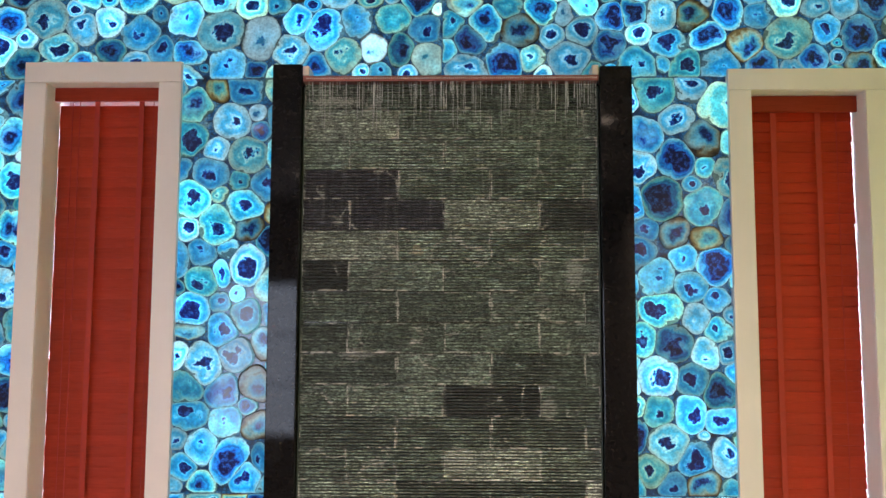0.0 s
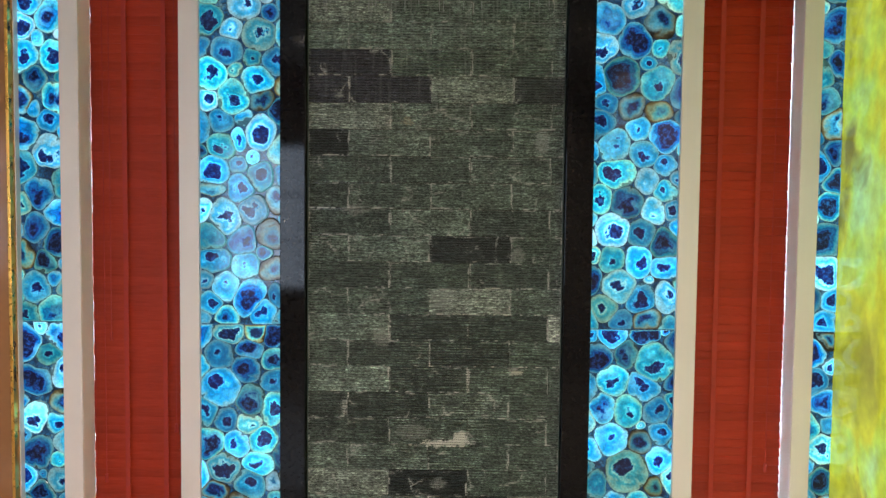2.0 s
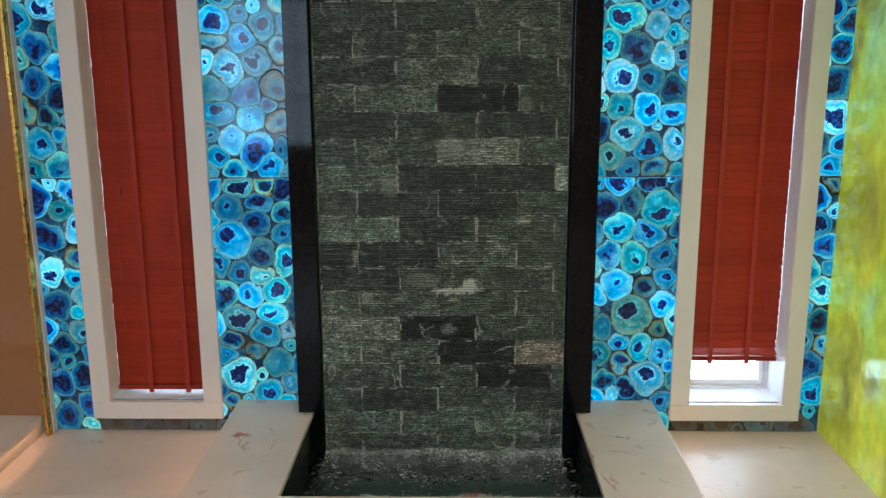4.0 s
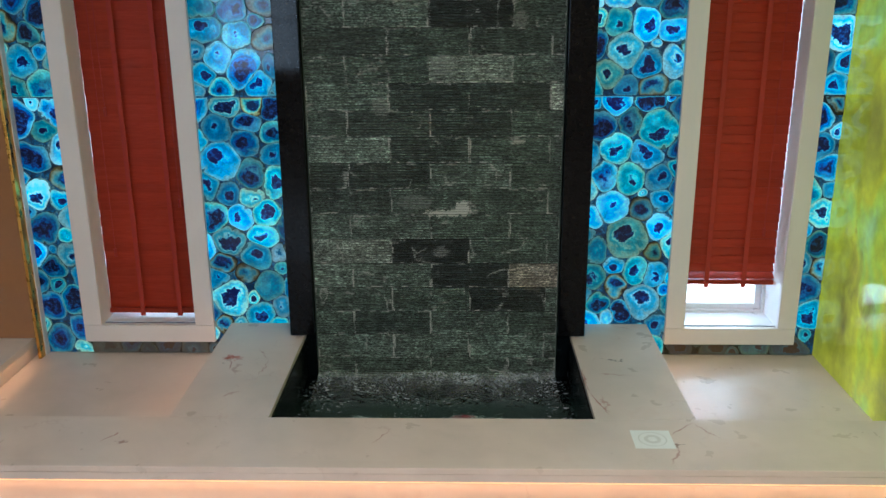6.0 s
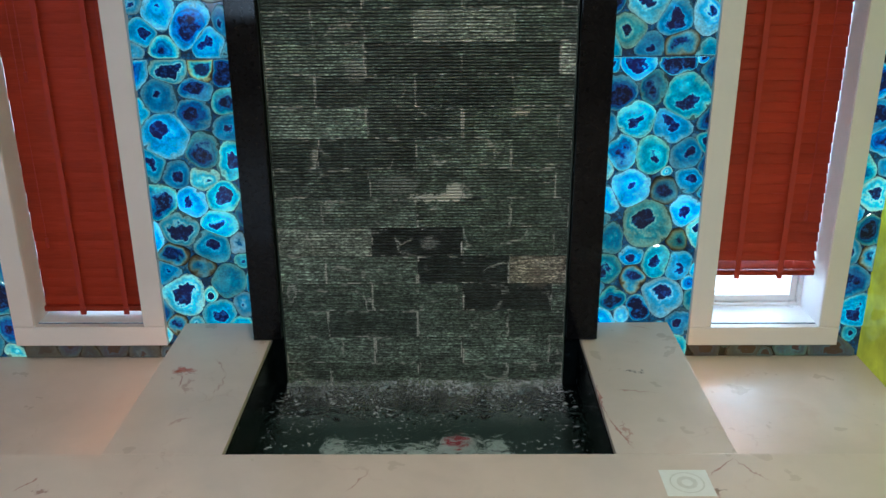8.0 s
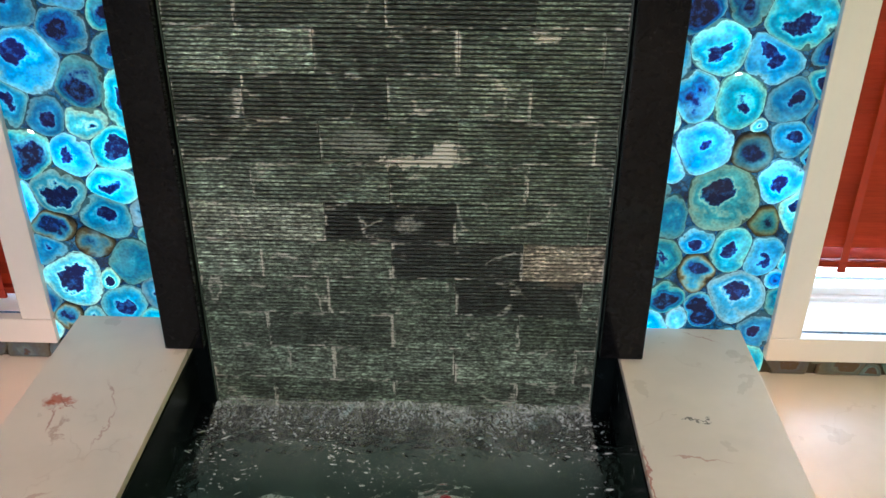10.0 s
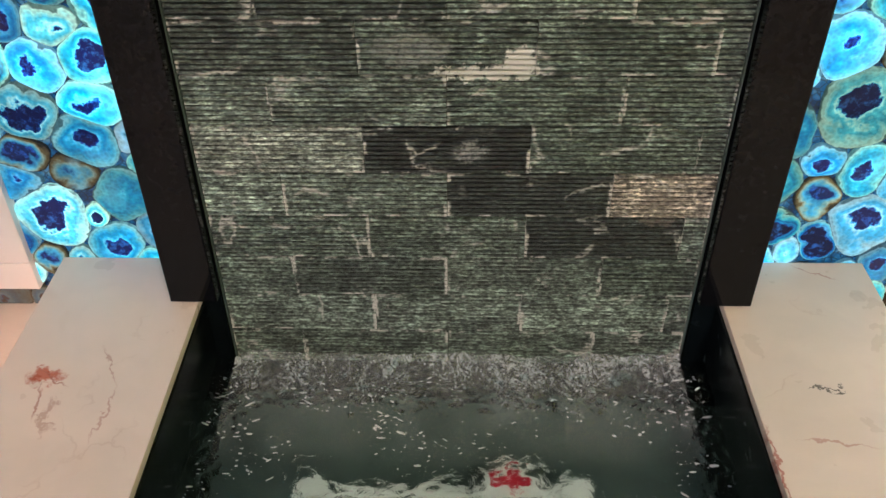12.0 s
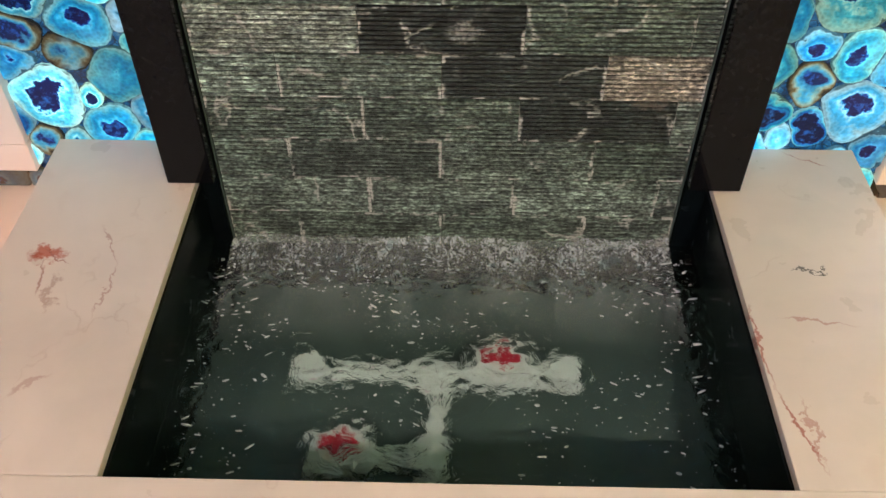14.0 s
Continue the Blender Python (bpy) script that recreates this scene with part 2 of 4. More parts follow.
def marble_material(name, base=(0.69, 0.575, 0.50), vein=(0.30, 0.13, 0.085)):
    m = Mat(name)
    g = m.n("ShaderNodeNewGeometry").outputs["Position"]
    warp = m.vmath("ADD", g, m.vmath("MULTIPLY", m.noise(g, 3.0, 4, colour=True), (0.35, 0.35, 0.35)))
    a = m.noise(warp, 2.2, 5)
    base_c = m.ramp(a, ((0.30, tuple(c * 0.86 for c in base)), (0.52, base), (0.72, tuple(min(1, c * 1.10) for c in base))))
    cell = m.voronoi(m.vmath("ADD", warp, m.vmath("MULTIPLY", m.noise(g, 24.0, 4, colour=True), (0.07, 0.07, 0.07))), 2.6, "DISTANCE_TO_EDGE")
    line = m.ramp(cell, ((0.0, 1.0), (0.004, 0.6), (0.010, 0.0)))
    gate = m.ramp(m.noise(g, 5.5, 3), ((0.53, 0.0), (0.66, 1.0)))
    veins = m.math("MULTIPLY", line, gate)
    blush = m.ramp(m.noise(warp, 4.5, 3), ((0.63, 0.0), (0.80, 0.30)))
    col = m.mix(blush, base_c, (0.55, 0.34, 0.25))
    col = m.mix(m.math("MULTIPLY", veins, 0.2), col, vein)
    # a red spot and a few dark flaws in the slab
    for (sx, sy, ln, wd, c, k) in ((-0.742, 2.618, 0.040, 0.026, (0.46, 0.11, 0.06), 0.95), (0.687, 2.606, 0.028, 0.004, (0.07, 0.05, 0.04), 0.9), (-0.70, 2.52, 0.012, 0.05, (0.34, 0.14, 0.09), 0.5), (0.78, 1.99, 0.03, 0.010, (0.18, 0.09, 0.05), 0.8), (-0.93, 1.99, 0.02, 0.014, (0.26, 0.10, 0.07), 0.7), (0.60, 2.25, 0.006, 0.07, (0.36, 0.12, 0.08), 0.6)):
        d = m.vmath("SUBTRACT", g, (sx, sy, 0.354))
        d = m.vmath("MULTIPLY", m.vmath("ADD", d, m.vmath("MULTIPLY", m.vmath("SUBTRACT", m.noise(g, 30.0, 5, 0.65, colour=True), (0.5, 0.5, 0.5)), (0.11, 0.10, 0.0))), (1 / ln, 1 / wd, 8.0))
        s = m.ramp(m.vmath("LENGTH", d, (0, 0, 0)), ((0.55, k), (1.0, 0.0)))
        col = m.mix(s, col, c)
    # reddish veins in the ledge: from, to, half width, strength
    shaken = m.vmath("ADD", g, m.vmath("MULTIPLY", m.vmath("SUBTRACT", m.noise(g, 26.0, 5, 0.65, colour=True), (0.5, 0.5, 0.5)), (0.045, 0.045, 0.0)))
    for x0, y0, x1, y1, wd, k in ((0.556, 2.52, 0.556, 2.34, 0.0035, 0.85), (0.556, 2.34, 0.605, 2.18, 0.0035, 0.9), (0.60, 2.49, 0.74, 2.475, 0.003, 0.55), (0.718, 2.95, 0.81, 2.90, 0.0022, 0.7),
                                  (-0.754, 2.63, -0.69, 2.59, 0.0025, 0.8), (-0.742, 2.60, -0.725, 2.51, 0.004, 0.7), (-0.66, 2.70, -0.60, 2.59, 0.0025, 0.5), (-0.602, 2.60, -0.605, 2.46, 0.0025, 0.5), (-0.70, 2.29, -0.64, 2.34, 0.006, 0.4),
                                  (0.77, 2.05, 0.86, 2.125, 0.003, 0.7), (0.86, 2.12, 0.92, 2.03, 0.003, 0.6), (0.74, 1.88, 0.78, 1.97, 0.004, 0.6), (-0.15, 1.985, -0.10, 2.08, 0.0025, 0.6), (-0.99, 1.99, -0.95, 2.05, 0.004, 0.7)):
        nd = m.n("ShaderNodeMapping")
        nd.vector_type = "TEXTURE"
        m.put(nd.inputs[0], shaken)
        m.put(nd.inputs[1], ((x0 + x1) / 2, (y0 + y1) / 2, 0.354))
        m.put(nd.inputs[2], (0, 0, math.atan2(y1 - y0, x1 - x0)))
        m.put(nd.inputs[3], (math.hypot(x1 - x0, y1 - y0) * 0.55, wd, 0.06))
        col = m.mix(m.ramp(m.vmath("LENGTH", nd.outputs[0], (0, 0, 0)), ((0.5, k), (1.0, 0.0))), col, (0.34, 0.10, 0.07))
    m.set(Base_Color=col, Roughness=m.ramp(m.noise(g, 9.0, 4), ((0.3, 0.26), (0.7, 0.42))))
    m.bump(m.noise(g, 60.0, 3), 0.04, 0.001)
    return m.m


def slate_material(name):
    """Wet, ribbed grey-green slate, each tile with its own tone, with white mineral streaks and veins."""
    m = Mat(name)
    oi = m.n("ShaderNodeObjectInfo")
    g = m.n("ShaderNodeNewGeometry").outputs["Position"]
    tint = oi.outputs["Color"]
    rnd = oi.outputs["Random"]
    off = m.n("ShaderNodeCombineXYZ")
    m.put(off.inputs[0], m.math("MULTIPLY", rnd, 30.0))
    m.put(off.inputs[2], m.math("MULTIPLY", rnd, 17.0))
    p = m.vmath("ADD", g, off.outputs[0])
    mott = m.noise(p, 14.0, 5, 0.6, 0.6)
    fine = m.noise(m.mapping(g, (0.7, 1.0, 1.6)), 130.0, 4, 0.68)
    tone = m.ramp(mott, ((0.28, 0.50), (0.5, 0.88), (0.74, 1.7)))
    grain = m.ramp(fine, ((0.37, 0.22), (0.50, 0.80), (0.63, 2.7)))
    dash = m.ramp(m.noise(m.mapping(p, (0.22, 1.0, 3.4)), 70.0, 4, 0.65), ((0.38, 0.50), (0.52, 0.95), (0.68, 1.8)))
    col = m.mix(1.0, m.mix(1.0, m.mix(1.0, tint, tone, "MULTIPLY"), grain, "MULTIPLY"), dash, "MULTIPLY")
    warp = m.vmath("ADD", p, m.vmath("MULTIPLY", m.noise(p, 22.0, 4, colour=True), (0.06, 0.06, 0.06)))
    cell = m.voronoi(warp, 7.0, "DISTANCE_TO_EDGE")
    vein = m.math("MULTIPLY", m.ramp(cell, ((0.0, 1.0), (0.014, 0.6), (0.030, 0.0))), m.ramp(m.noise(p, 11.0, 3), ((0.55, 0.0), (0.62, 1.0))))
    col = m.mix(m.math("MULTIPLY", vein, m.math("MULTIPLY", fine, 1.7)), col, (0.50, 0.50, 0.46))
    chalk = m.ramp(m.noise(p, 30.0, 5, 0.7), ((0.60, 0.0), (0.78, 0.6)))
    col = m.mix(m.math("MULTIPLY", chalk, m.math("MULTIPLY", fine, 1.6)), col, (0.34, 0.35, 0.32))
    speck = m.ramp(m.noise(m.mapping(g, (1.0, 1.0, 1.8)), 120.0, 4, 0.7), ((0.40, 0.1), (0.56, 1.0)))
    # pale mineral blotches: x, z, half width, half height
    jit = m.vmath("MULTIPLY", m.vmath("SUBTRACT", m.noise(g, 55.0, 5, 0.7, colour=True), (0.5, 0.5, 0.5)), (0.10, 0.0, 0.07))
    for bx, bz, hw, hh, c, k in ((0.125, 0.872, 0.034, 0.030, (0.60, 0.60, 0.55), 1.0), (0.060, 0.853, 0.090, 0.014, (0.56, 0.56, 0.50), 1.0), (-0.06, 0.895, 0.075, 0.032, (0.26, 0.28, 0.26), 0.7),
                                 (0.325, 1.128, 0.030, 0.012, (0.5, 0.48, 0.42), 1.0), (-0.085, 2.072, 0.018, 0.018, (0.44, 0.38, 0.26), 0.8), (0.415, 2.0, 0.028, 0.045, (0.40, 0.42, 0.40), 0.8),
                                 (0.40, 0.575, 0.045, 0.045, (0.20, 0.17, 0.14), 0.6), (0.05, 1.41, 0.055, 0.04, (0.28, 0.30, 0.28), 0.7), (-0.36, 2.56, 0.085, 0.016, (0.50, 0.50, 0.46), 0.9), (0.04, 0.70, 0.03, 0.026, (0.40, 0.41, 0.39), 0.6),
                                 (-0.18, 1.26, 0.035, 0.04, (0.32, 0.33, 0.30), 0.7), (0.33, 1.57, 0.03, 0.035, (0.34, 0.34, 0.32), 0.6), (-0.28, 1.74, 0.05, 0.022, (0.38, 0.39, 0.36), 0.6)):
        d = m.vmath("MULTIPLY", m.vmath("ADD", m.vmath("SUBTRACT", g, (bx, 0.0, bz)), jit), (1 / hw, 0.0, 1 / hh))
        sp = m.ramp(m.vmath("LENGTH", d, (0, 0, 0)), ((0.85, k), (1.0, 0.0)))
        col = m.mix(m.math("MULTIPLY", sp, speck if k < 1.0 else 0.95), col, c)
    # chipped, limed tile edges
    gen = m.n("ShaderNodeSeparateXYZ")
    m.put(gen.inputs[0], m.coord("Generated"))
    ex = m.math("ABSOLUTE", m.math("SUBTRACT", gen.outputs[0], 0.5))
    ez = m.math("ABSOLUTE", m.math("SUBTRACT", gen.outputs[2], 0.5))
    rag = m.math("MULTIPLY", m.math("SUBTRACT", m.noise(g, 90.0, 4, 0.7), 0.5), 0.05)
    gate = m.noise(p, 24.0, 4, 0.6)
    chip_x = m.math("MULTIPLY", m.ramp(m.math("ADD", ex, rag), ((0.479, 0.0), (0.488, 1.0))), m.ramp(gate, ((0.49, 0.0), (0.57, 1.0))))
    chip_z = m.math("MULTIPLY", m.ramp(m.math("ADD", ez, m.math("MULTIPLY", rag, 1.8)), ((0.440, 0.0), (0.470, 1.0))), m.ramp(gate, ((0.56, 0.0), (0.62, 1.0))))
    col = m.mix(m.math("MAXIMUM", chip_x, chip_z), col, (0.52, 0.51, 0.47))
    # lime streaks that thin out downwards from the weir
    wp = m.n("ShaderNodeSeparateXYZ")
    m.put(wp.inputs[0], g)
    streak = m.ramp(m.noise(m.mapping(g, (1, 1, 0.035)), 130.0, 3, 0.6), ((0.52, 0.0), (0.70, 0.75)))
    fall = m.ramp(m.math("SUBTRACT", wp.outputs[2], 1.62), ((0.0, 0.0), (0.45, 0.18), (0.95, 0.75)))
    col = m.mix(m.math("MULTIPLY", streak, fall), col, (0.40, 0.42, 0.40))
    m.set(Base_Color=col, Roughness=m.ramp(fine, ((0.3, 0.26), (0.7, 0.6))))
    m.b.inputs["Specular IOR Level"].default_value = 0.35
    m.bump(m.math("ADD", fine, m.math("MULTIPLY", m.noise(g, 60.0, 3), 0.6)), 0.8, 0.004)
    return m.m


def onyx_material():
    """Backlit yellow-green onyx."""
    m = Mat("green_onyx")
    g = m.n("ShaderNodeNewGeometry").outputs["Position"]
    warp = m.vmath("ADD", m.mapping(g, (1.0, 1.0, 0.7)), m.vmath("MULTIPLY", m.noise(g, 1.8, 3, colour=True), (0.45, 0.45, 0.45)))
    a = m.noise(warp, 1.7, 4, 0.5, 0.3)
    col = m.ramp(a, ((0.30, (0.12, 0.10, 0.01)), (0.38, (0.40, 0.42, 0.015)), (0.47, (0.64, 0.68, 0.02)), (0.54, (0.50, 0.74, 0.08)), (0.62, (0.46, 0.80, 0.30)), (0.72, (0.66, 0.86, 0.46))))
    spot = m.ramp(m.noise(warp, 3.8, 4), ((0.58, 0.0), (0.70, 0.85)))
    col = m.mix(spot, col, (0.17, 0.15, 0.02))
    cloud = m.ramp(m.noise(g, 14.0, 4), ((0.3, 0.75), (0.7, 1.15)))
    col = m.mix(1.0, col, cloud, "MULTIPLY")
    m.b.inputs["Specular IOR Level"].default_value = 0.3
    m.set(Base_Color=m.mix(0.5, col, (0.22, 0.22, 0.08)), Roughness=0.10)
    m.put(m.b.inputs["Emission Color"], col)
    m.b.inputs["Emission Strength"].default_value = 0.56
    return m.m


def blind_material():
    m = Mat("blind_wood")
    g = m.n("ShaderNodeNewGeometry").outputs["Position"]
    rnd = m.n("ShaderNodeObjectInfo").outputs["Random"]
    grain = m.noise(m.mapping(g, (1.0, 12.0, 16.0)), 16.0, 5, 0.6)
    col = m.ramp(grain, ((0.25, (0.235, 0.022, 0.007)), (0.5, (0.31, 0.031, 0.010)), (0.75, (0.38, 0.043, 0.014))))
    k = m.ramp(rnd, ((0.0, 0.86), (1.0, 1.1)))
    m.set(Base_Color=m.mix(1.0, col, k, "MULTIPLY"), Roughness=0.5)
    m.b.inputs["Specular IOR Level"].default_value = 0.25
    m.bump(grain, 0.12, 0.001)
    thin = m.n("ShaderNodeBsdfTranslucent")
    m.put(thin.inputs[0], (0.50, 0.085, 0.012, 1))
    both = m.n("ShaderNodeMixShader")
    both.inputs[0].default_value = 0.24
    m.put(both.inputs[1], m.b.outputs[0])
    m.put(both.inputs[2], thin.outputs[0])
    m.put(m.t.nodes["Material Output"].inputs[0], both.outputs[0])
    return m.m


def water_material():
    m = Mat("water")
    g = m.n("ShaderNodeNewGeometry").outputs["Position"]
    h = m.math("ADD", m.noise(g, 26.0, 4, 0.6, 1.2), m.math("MULTIPLY", m.noise(g, 85.0, 3, 0.6, 0.8), 0.22))
    m.set(Base_Color=(0.66, 0.84, 0.82), Roughness=0.02, IOR=1.33)
    m.b.inputs["Transmission Weight"].default_value = 1.0
    m.bump(h, 0.45, 0.013)
    return m.m


def foam_material(name, clear):
    m = Mat(name)
    g = m.n("ShaderNodeNewGeometry").outputs["Position"]
    m.set(Base_Color=m.ramp(m.noise(g, 120.0, 3), ((0.3, (0.62, 0.65, 0.68)), (0.7, (0.85, 0.87, 0.9)))), Roughness=0.10)
    m.b.inputs["Transmission Weight"].default_value = clear
    m.b.inputs["IOR"].default_value = 1.33
    return m.m


def froth_material():
    """Patchy, half-clear froth that thins out away from the fall."""
    m = Mat("froth")
    g = m.n("ShaderNodeNewGeometry").outputs["Position"]
    xyz = m.n("ShaderNodeSeparateXYZ")
    m.put(xyz.inputs[0], g)
    near = m.ramp(m.math("SUBTRACT", xyz.outputs[1], 2.55), ((0.0, 0.0), (0.08, 0.30), (0.20, 0.6), (0.27, 1.0)))
    patch = m.ramp(m.noise(m.mapping(g, (1.0, 0.5, 1.0)), 11.0, 3, 0.6, 0.5), ((0.36, 0.35), (0.58, 1.0)))
    cells = m.noise(m.mapping(g, (1.0, 0.7, 1.0)), 75.0, 5, 0.75, 1.4)
    a = m.math("MULTIPLY", patch, m.ramp(cells, ((0.38, 0.08), (0.52, 0.36), (0.68, 0.85))))
    m.set(Base_Color=(0.70, 0.76, 0.80), Roughness=0.25, Alpha=m.math("MULTIPLY", a, near))
    m.bump(m.noise(g, 150.0, 3), 0.12, 0.002)
    return m.m


def glass_material():
    m = Mat("window_glass")
    m.set(Base_Color=(0.97, 0.99, 0.98), Roughness=0.0, IOR=1.45)
    m.b.inputs["Transmission Weight"].default_value = 1.0
    return m.m


def glow(name, colour, strength):
    m = Mat(name)
    m.set(Base_Color=colour, Roughness=0.5)
    m.put(m.b.inputs["Emission Color"], (*colour, 1))
    m.b.inputs["Emission Strength"].default_value = strength
    return m.m


AGATE = agate_material("agate_slice", False)
AGATE_FAR = agate_material("agate_slice_far", True)
AGATE_DULL = agate_material("agate_slice_unlit", True, 0.03)
GROUT = plain("dark_resin", (0.045, 0.035, 0.022), 0.10, 0, 0.5, 30.0, 0.1)
LIT_RESIN = resin_material()
MARBLE = marble_material("cream_marble")
SLATE = slate_material("wet_slate")
ONYX = onyx_material()
BLIND = blind_material()
WATER = water_material()
# white drops, used for foam and for modelled glints on the open water
FOAM_GLINT = foam_material("foam", 0.25)
FROTH = froth_material()
STRAND = foam_material("falling_water", 0.30)
TAPE = plain("blind_tape", (0.33, 0.028, 0.010), 0.75, 0, 0.15, 60, 0.2)
BLACK = plain("black_granite", (0.004, 0.004, 0.005), 0.0, 0, 0.35, 60, 0.015, 0.15)
BASIN = plain("basin_tile", (0.003, 0.005, 0.006), 0.22, 0, 0.4, 24, 0.1, 0.2)
SILT = plain("basin_floor_tile", (0.056, 0.082, 0.072), 0.5, 0, 0.35, 10, 0.2)
CASING = plain("casing_paint", (0.70, 0.655, 0.63), 0.38, 0, 0.03, 6, 0.04)
# paler than the casing: daylight on the reveals is put into this colour
REVEAL = plain("brightened_reveal_paint", (0.80, 0.80, 0.81), 0.45, 0, 0.03, 6, 0.04)
UPVC = plain("white_upvc", (0.80, 0.81, 0.83), 0.30, 0, 0.03, 8, 0.02)
LAMINATE = plain("brown_laminate", (0.30, 0.14, 0.055), 0.09, 0, 0.08, 3, 0.01)
GOLD = plain("brass_trim", (0.72, 0.40, 0.08), 0.28, 1.0, 0.1, 30, 0.03)
COPPER = plain("copper_weir", (0.26, 0.095, 0.085), 0.40, 0.6, 0.25, 60, 0.15)
PIPE = plain("pvc_pipe", (0.68, 0.72, 0.68), 0.40, 0, 0.15, 25, 0.05)
RED = plain("red_handle", (0.42, 0.015, 0.035), 0.40, 0, 0.12, 30, 0.03)
WALL = plain("wall_paint", (0.52, 0.46, 0.38), 0.7, 0, 0.05, 3, 0.1)
CEIL = plain("ceiling_paint", (0.74, 0.72, 0.68), 0.8, 0, 0.03, 3, 0.05)
FLOOR = plain("floor_tile_stone", (0.42, 0.37, 0.31), 0.25, 0, 0.12, 4, 0.02)
PAPER = plain("paper", (0.86, 0.86, 0.84), 0.55, 0, 0.04, 40, 0.05)
PRINT = plain("grey_print", (0.72, 0.71, 0.68), 0.6, 0, 0.06, 60, 0.02)
GLASS = glass_material()
LEDM = glow("led_diffuser", (1.0, 0.52, 0.24), 1.5)
LAMPM = glow("downlight_lens", (1.0, 0.78, 0.55), 12.0)
OUTSIDE = glow("bright_daylight", (0.86, 0.93, 1.0), 3.2)
OPEN_AIR = glow("sunlit_open_air", (0.90, 0.95, 1.0), 6.0)


# ---------------------------------------------------------------- building helpers
def box(bm, x0, x1, y0, y1, z0, z1, bevel=0.0, seg=2):
    vs = [bm.verts.new((x, y, z)) for x in (x0, x1) for y in (y0, y1) for z in (z0, z1)]
    fs = [bm.faces.new([vs[i] for i in q]) for q in ((0, 1, 3, 2), (4, 6, 7, 5), (0, 4, 5, 1), (2, 3, 7, 6), (0, 2, 6, 4), (1, 5, 7, 3))]
    if bevel:
        es = list({e for f in fs for e in f.edges})
        bmesh.ops.bevel(bm, geom=es, offset=bevel, segments=seg, affect="EDGES", profile=0.6)


def mesh_of(bm, name, material, smooth=False):
    bmesh.ops.recalc_face_normals(bm, faces=bm.faces)
    me = bpy.data.meshes.new(name)
    bm.to_mesh(me)
    bm.free()
    me.materials.append(material)
    if smooth:
        for f in me.polygons:
            f.use_smooth = True
    return me


def part(name, bm, material, parent=None, label="", smooth=False):
    ob = new(name, mesh_of(bm, name, material, smooth))
    ob.parent = parent
    return tagged(ob, label)


def slab(name, material, parent, x0, x1, y0, y1, z0, z1, bevel=0.002, label=""):
    bm = bmesh.new()
    box(bm, x0, x1, y0, y1, z0, z1, bevel)
    return part(name, bm, material, parent, label)


def thing(name, label, category, x=0, y=0, z=0, group="", kind=""):
    ob = new(name)
    ob.location = (x, y, z)
    ob.empty_display_size = 0.1
    return tagged(ob, label, category, group, kind)


def structure(name, bm, material, label, category):
    ob = new(name, mesh_of(bm, name, material))
    return tagged(ob, label, category, kind="structure")


def tube(bm, a, b, r, n=16, cap=True):
    a, b = Vector(a), Vector(b)
    d = (b - a).normalized()
    s = d.orthogonal().normalized()
    u = d.cross(s)
    rings = [[bm.verts.new(p + (s * math.cos(i * math.tau / n) + u * math.sin(i * math.tau / n)) * r) for i in range(n)] for p in (a, b)]
    for i in range(n):
        bm.faces.new((rings[0][i], rings[0][(i + 1) % n], rings[1][(i + 1) % n], rings[1][i]))
    if cap:
        bm.faces.new(rings[0][::-1])
        bm.faces.new(rings[1])


# ---------------------------------------------------------------- measures
AG = 2.965                     # face of the agate wall
LEFT, RIGHT = -1.645, 1.570    # inner corners of the alcove
TOP = 3.20
PLAT, LEDGE = 0.215, 0.354
WIN = {1: (-1.445, -0.902, -1.370, -0.980, 0.273, 2.731, 0.347, 2.660), 2: (0.951, 1.479, 1.028, 1.407, 0.269, 2.698, 0.339, 2.625)}
U_L, U_R = -0.832, 0.876
B_L, B_R, B_F, B_B = -0.505, 0.552, 2.150, 2.86
S_L, S_R, S_Y = -0.462, 0.499, 2.85
P_Y = 2.816
WATER_Z = 0.172
FRONT = 1.845
W_Y0, W_Y1 = -1.95, -0.95      # window in the west wall

# ---------------------------------------------------------------- shell of the room
bm = bmesh.new()
box(bm, -4.2, 3.2, -3.7, 1.95, -0.12, 0.0)
floor = structure("floor", bm, FLOOR, "polished beige stone floor", "floor")
bm = bmesh.new()
box(bm, -4.2, 3.2, -3.7, 3.4, TOP, TOP + 0.12)
structure("ceiling", bm, CEIL, "plain white painted ceiling", "ceiling")
bm = bmesh.new()
box(bm, -4.35, -4.2, -3.7, W_Y0, 0, TOP)
box(bm, -4.35, -4.2, W_Y1, 3.4, 0, TOP)
box(bm, -4.35, -4.2, W_Y0, W_Y1, 0, 1.05)
box(bm, -4.35, -4.2, W_Y0, W_Y1, 2.35, TOP)
structure("wall_west", bm, WALL, "plain beige painted wall with one window", "wall")
bm = bmesh.new()
box(bm, -4.34, -4.30, W_Y0, W_Y1, 1.05, 2.35)
w = structure("window_4", bm, OUTSIDE, "bright window onto daylight", "window")
for k in range(5):
    yk = W_Y0 + 0.025 + (W_Y1 - W_Y0 - 0.05) * k / 4
    slab("mullion", UPVC, w, -4.28, -4.23, yk - 0.015, yk + 0.015, 1.05, 2.35)
for k in range(8):
    zk = 1.075 + 1.25 * k / 7
    slab("glazing_bar", UPVC, w, -4.275, -4.235, W_Y0, W_Y1, zk - 0.012, zk + 0.012)
bm = bmesh.new()
box(bm, RIGHT, RIGHT + 0.12, 1.2, AG + 0.012, 0, TOP)
structure("wall_east", bm, ONYX, "backlit polished yellow-green onyx wall", "wall")
bm = bmesh.new()
box(bm, RIGHT + 0.02, RIGHT + 0.14, -3.7, 1.198, 0, TOP)
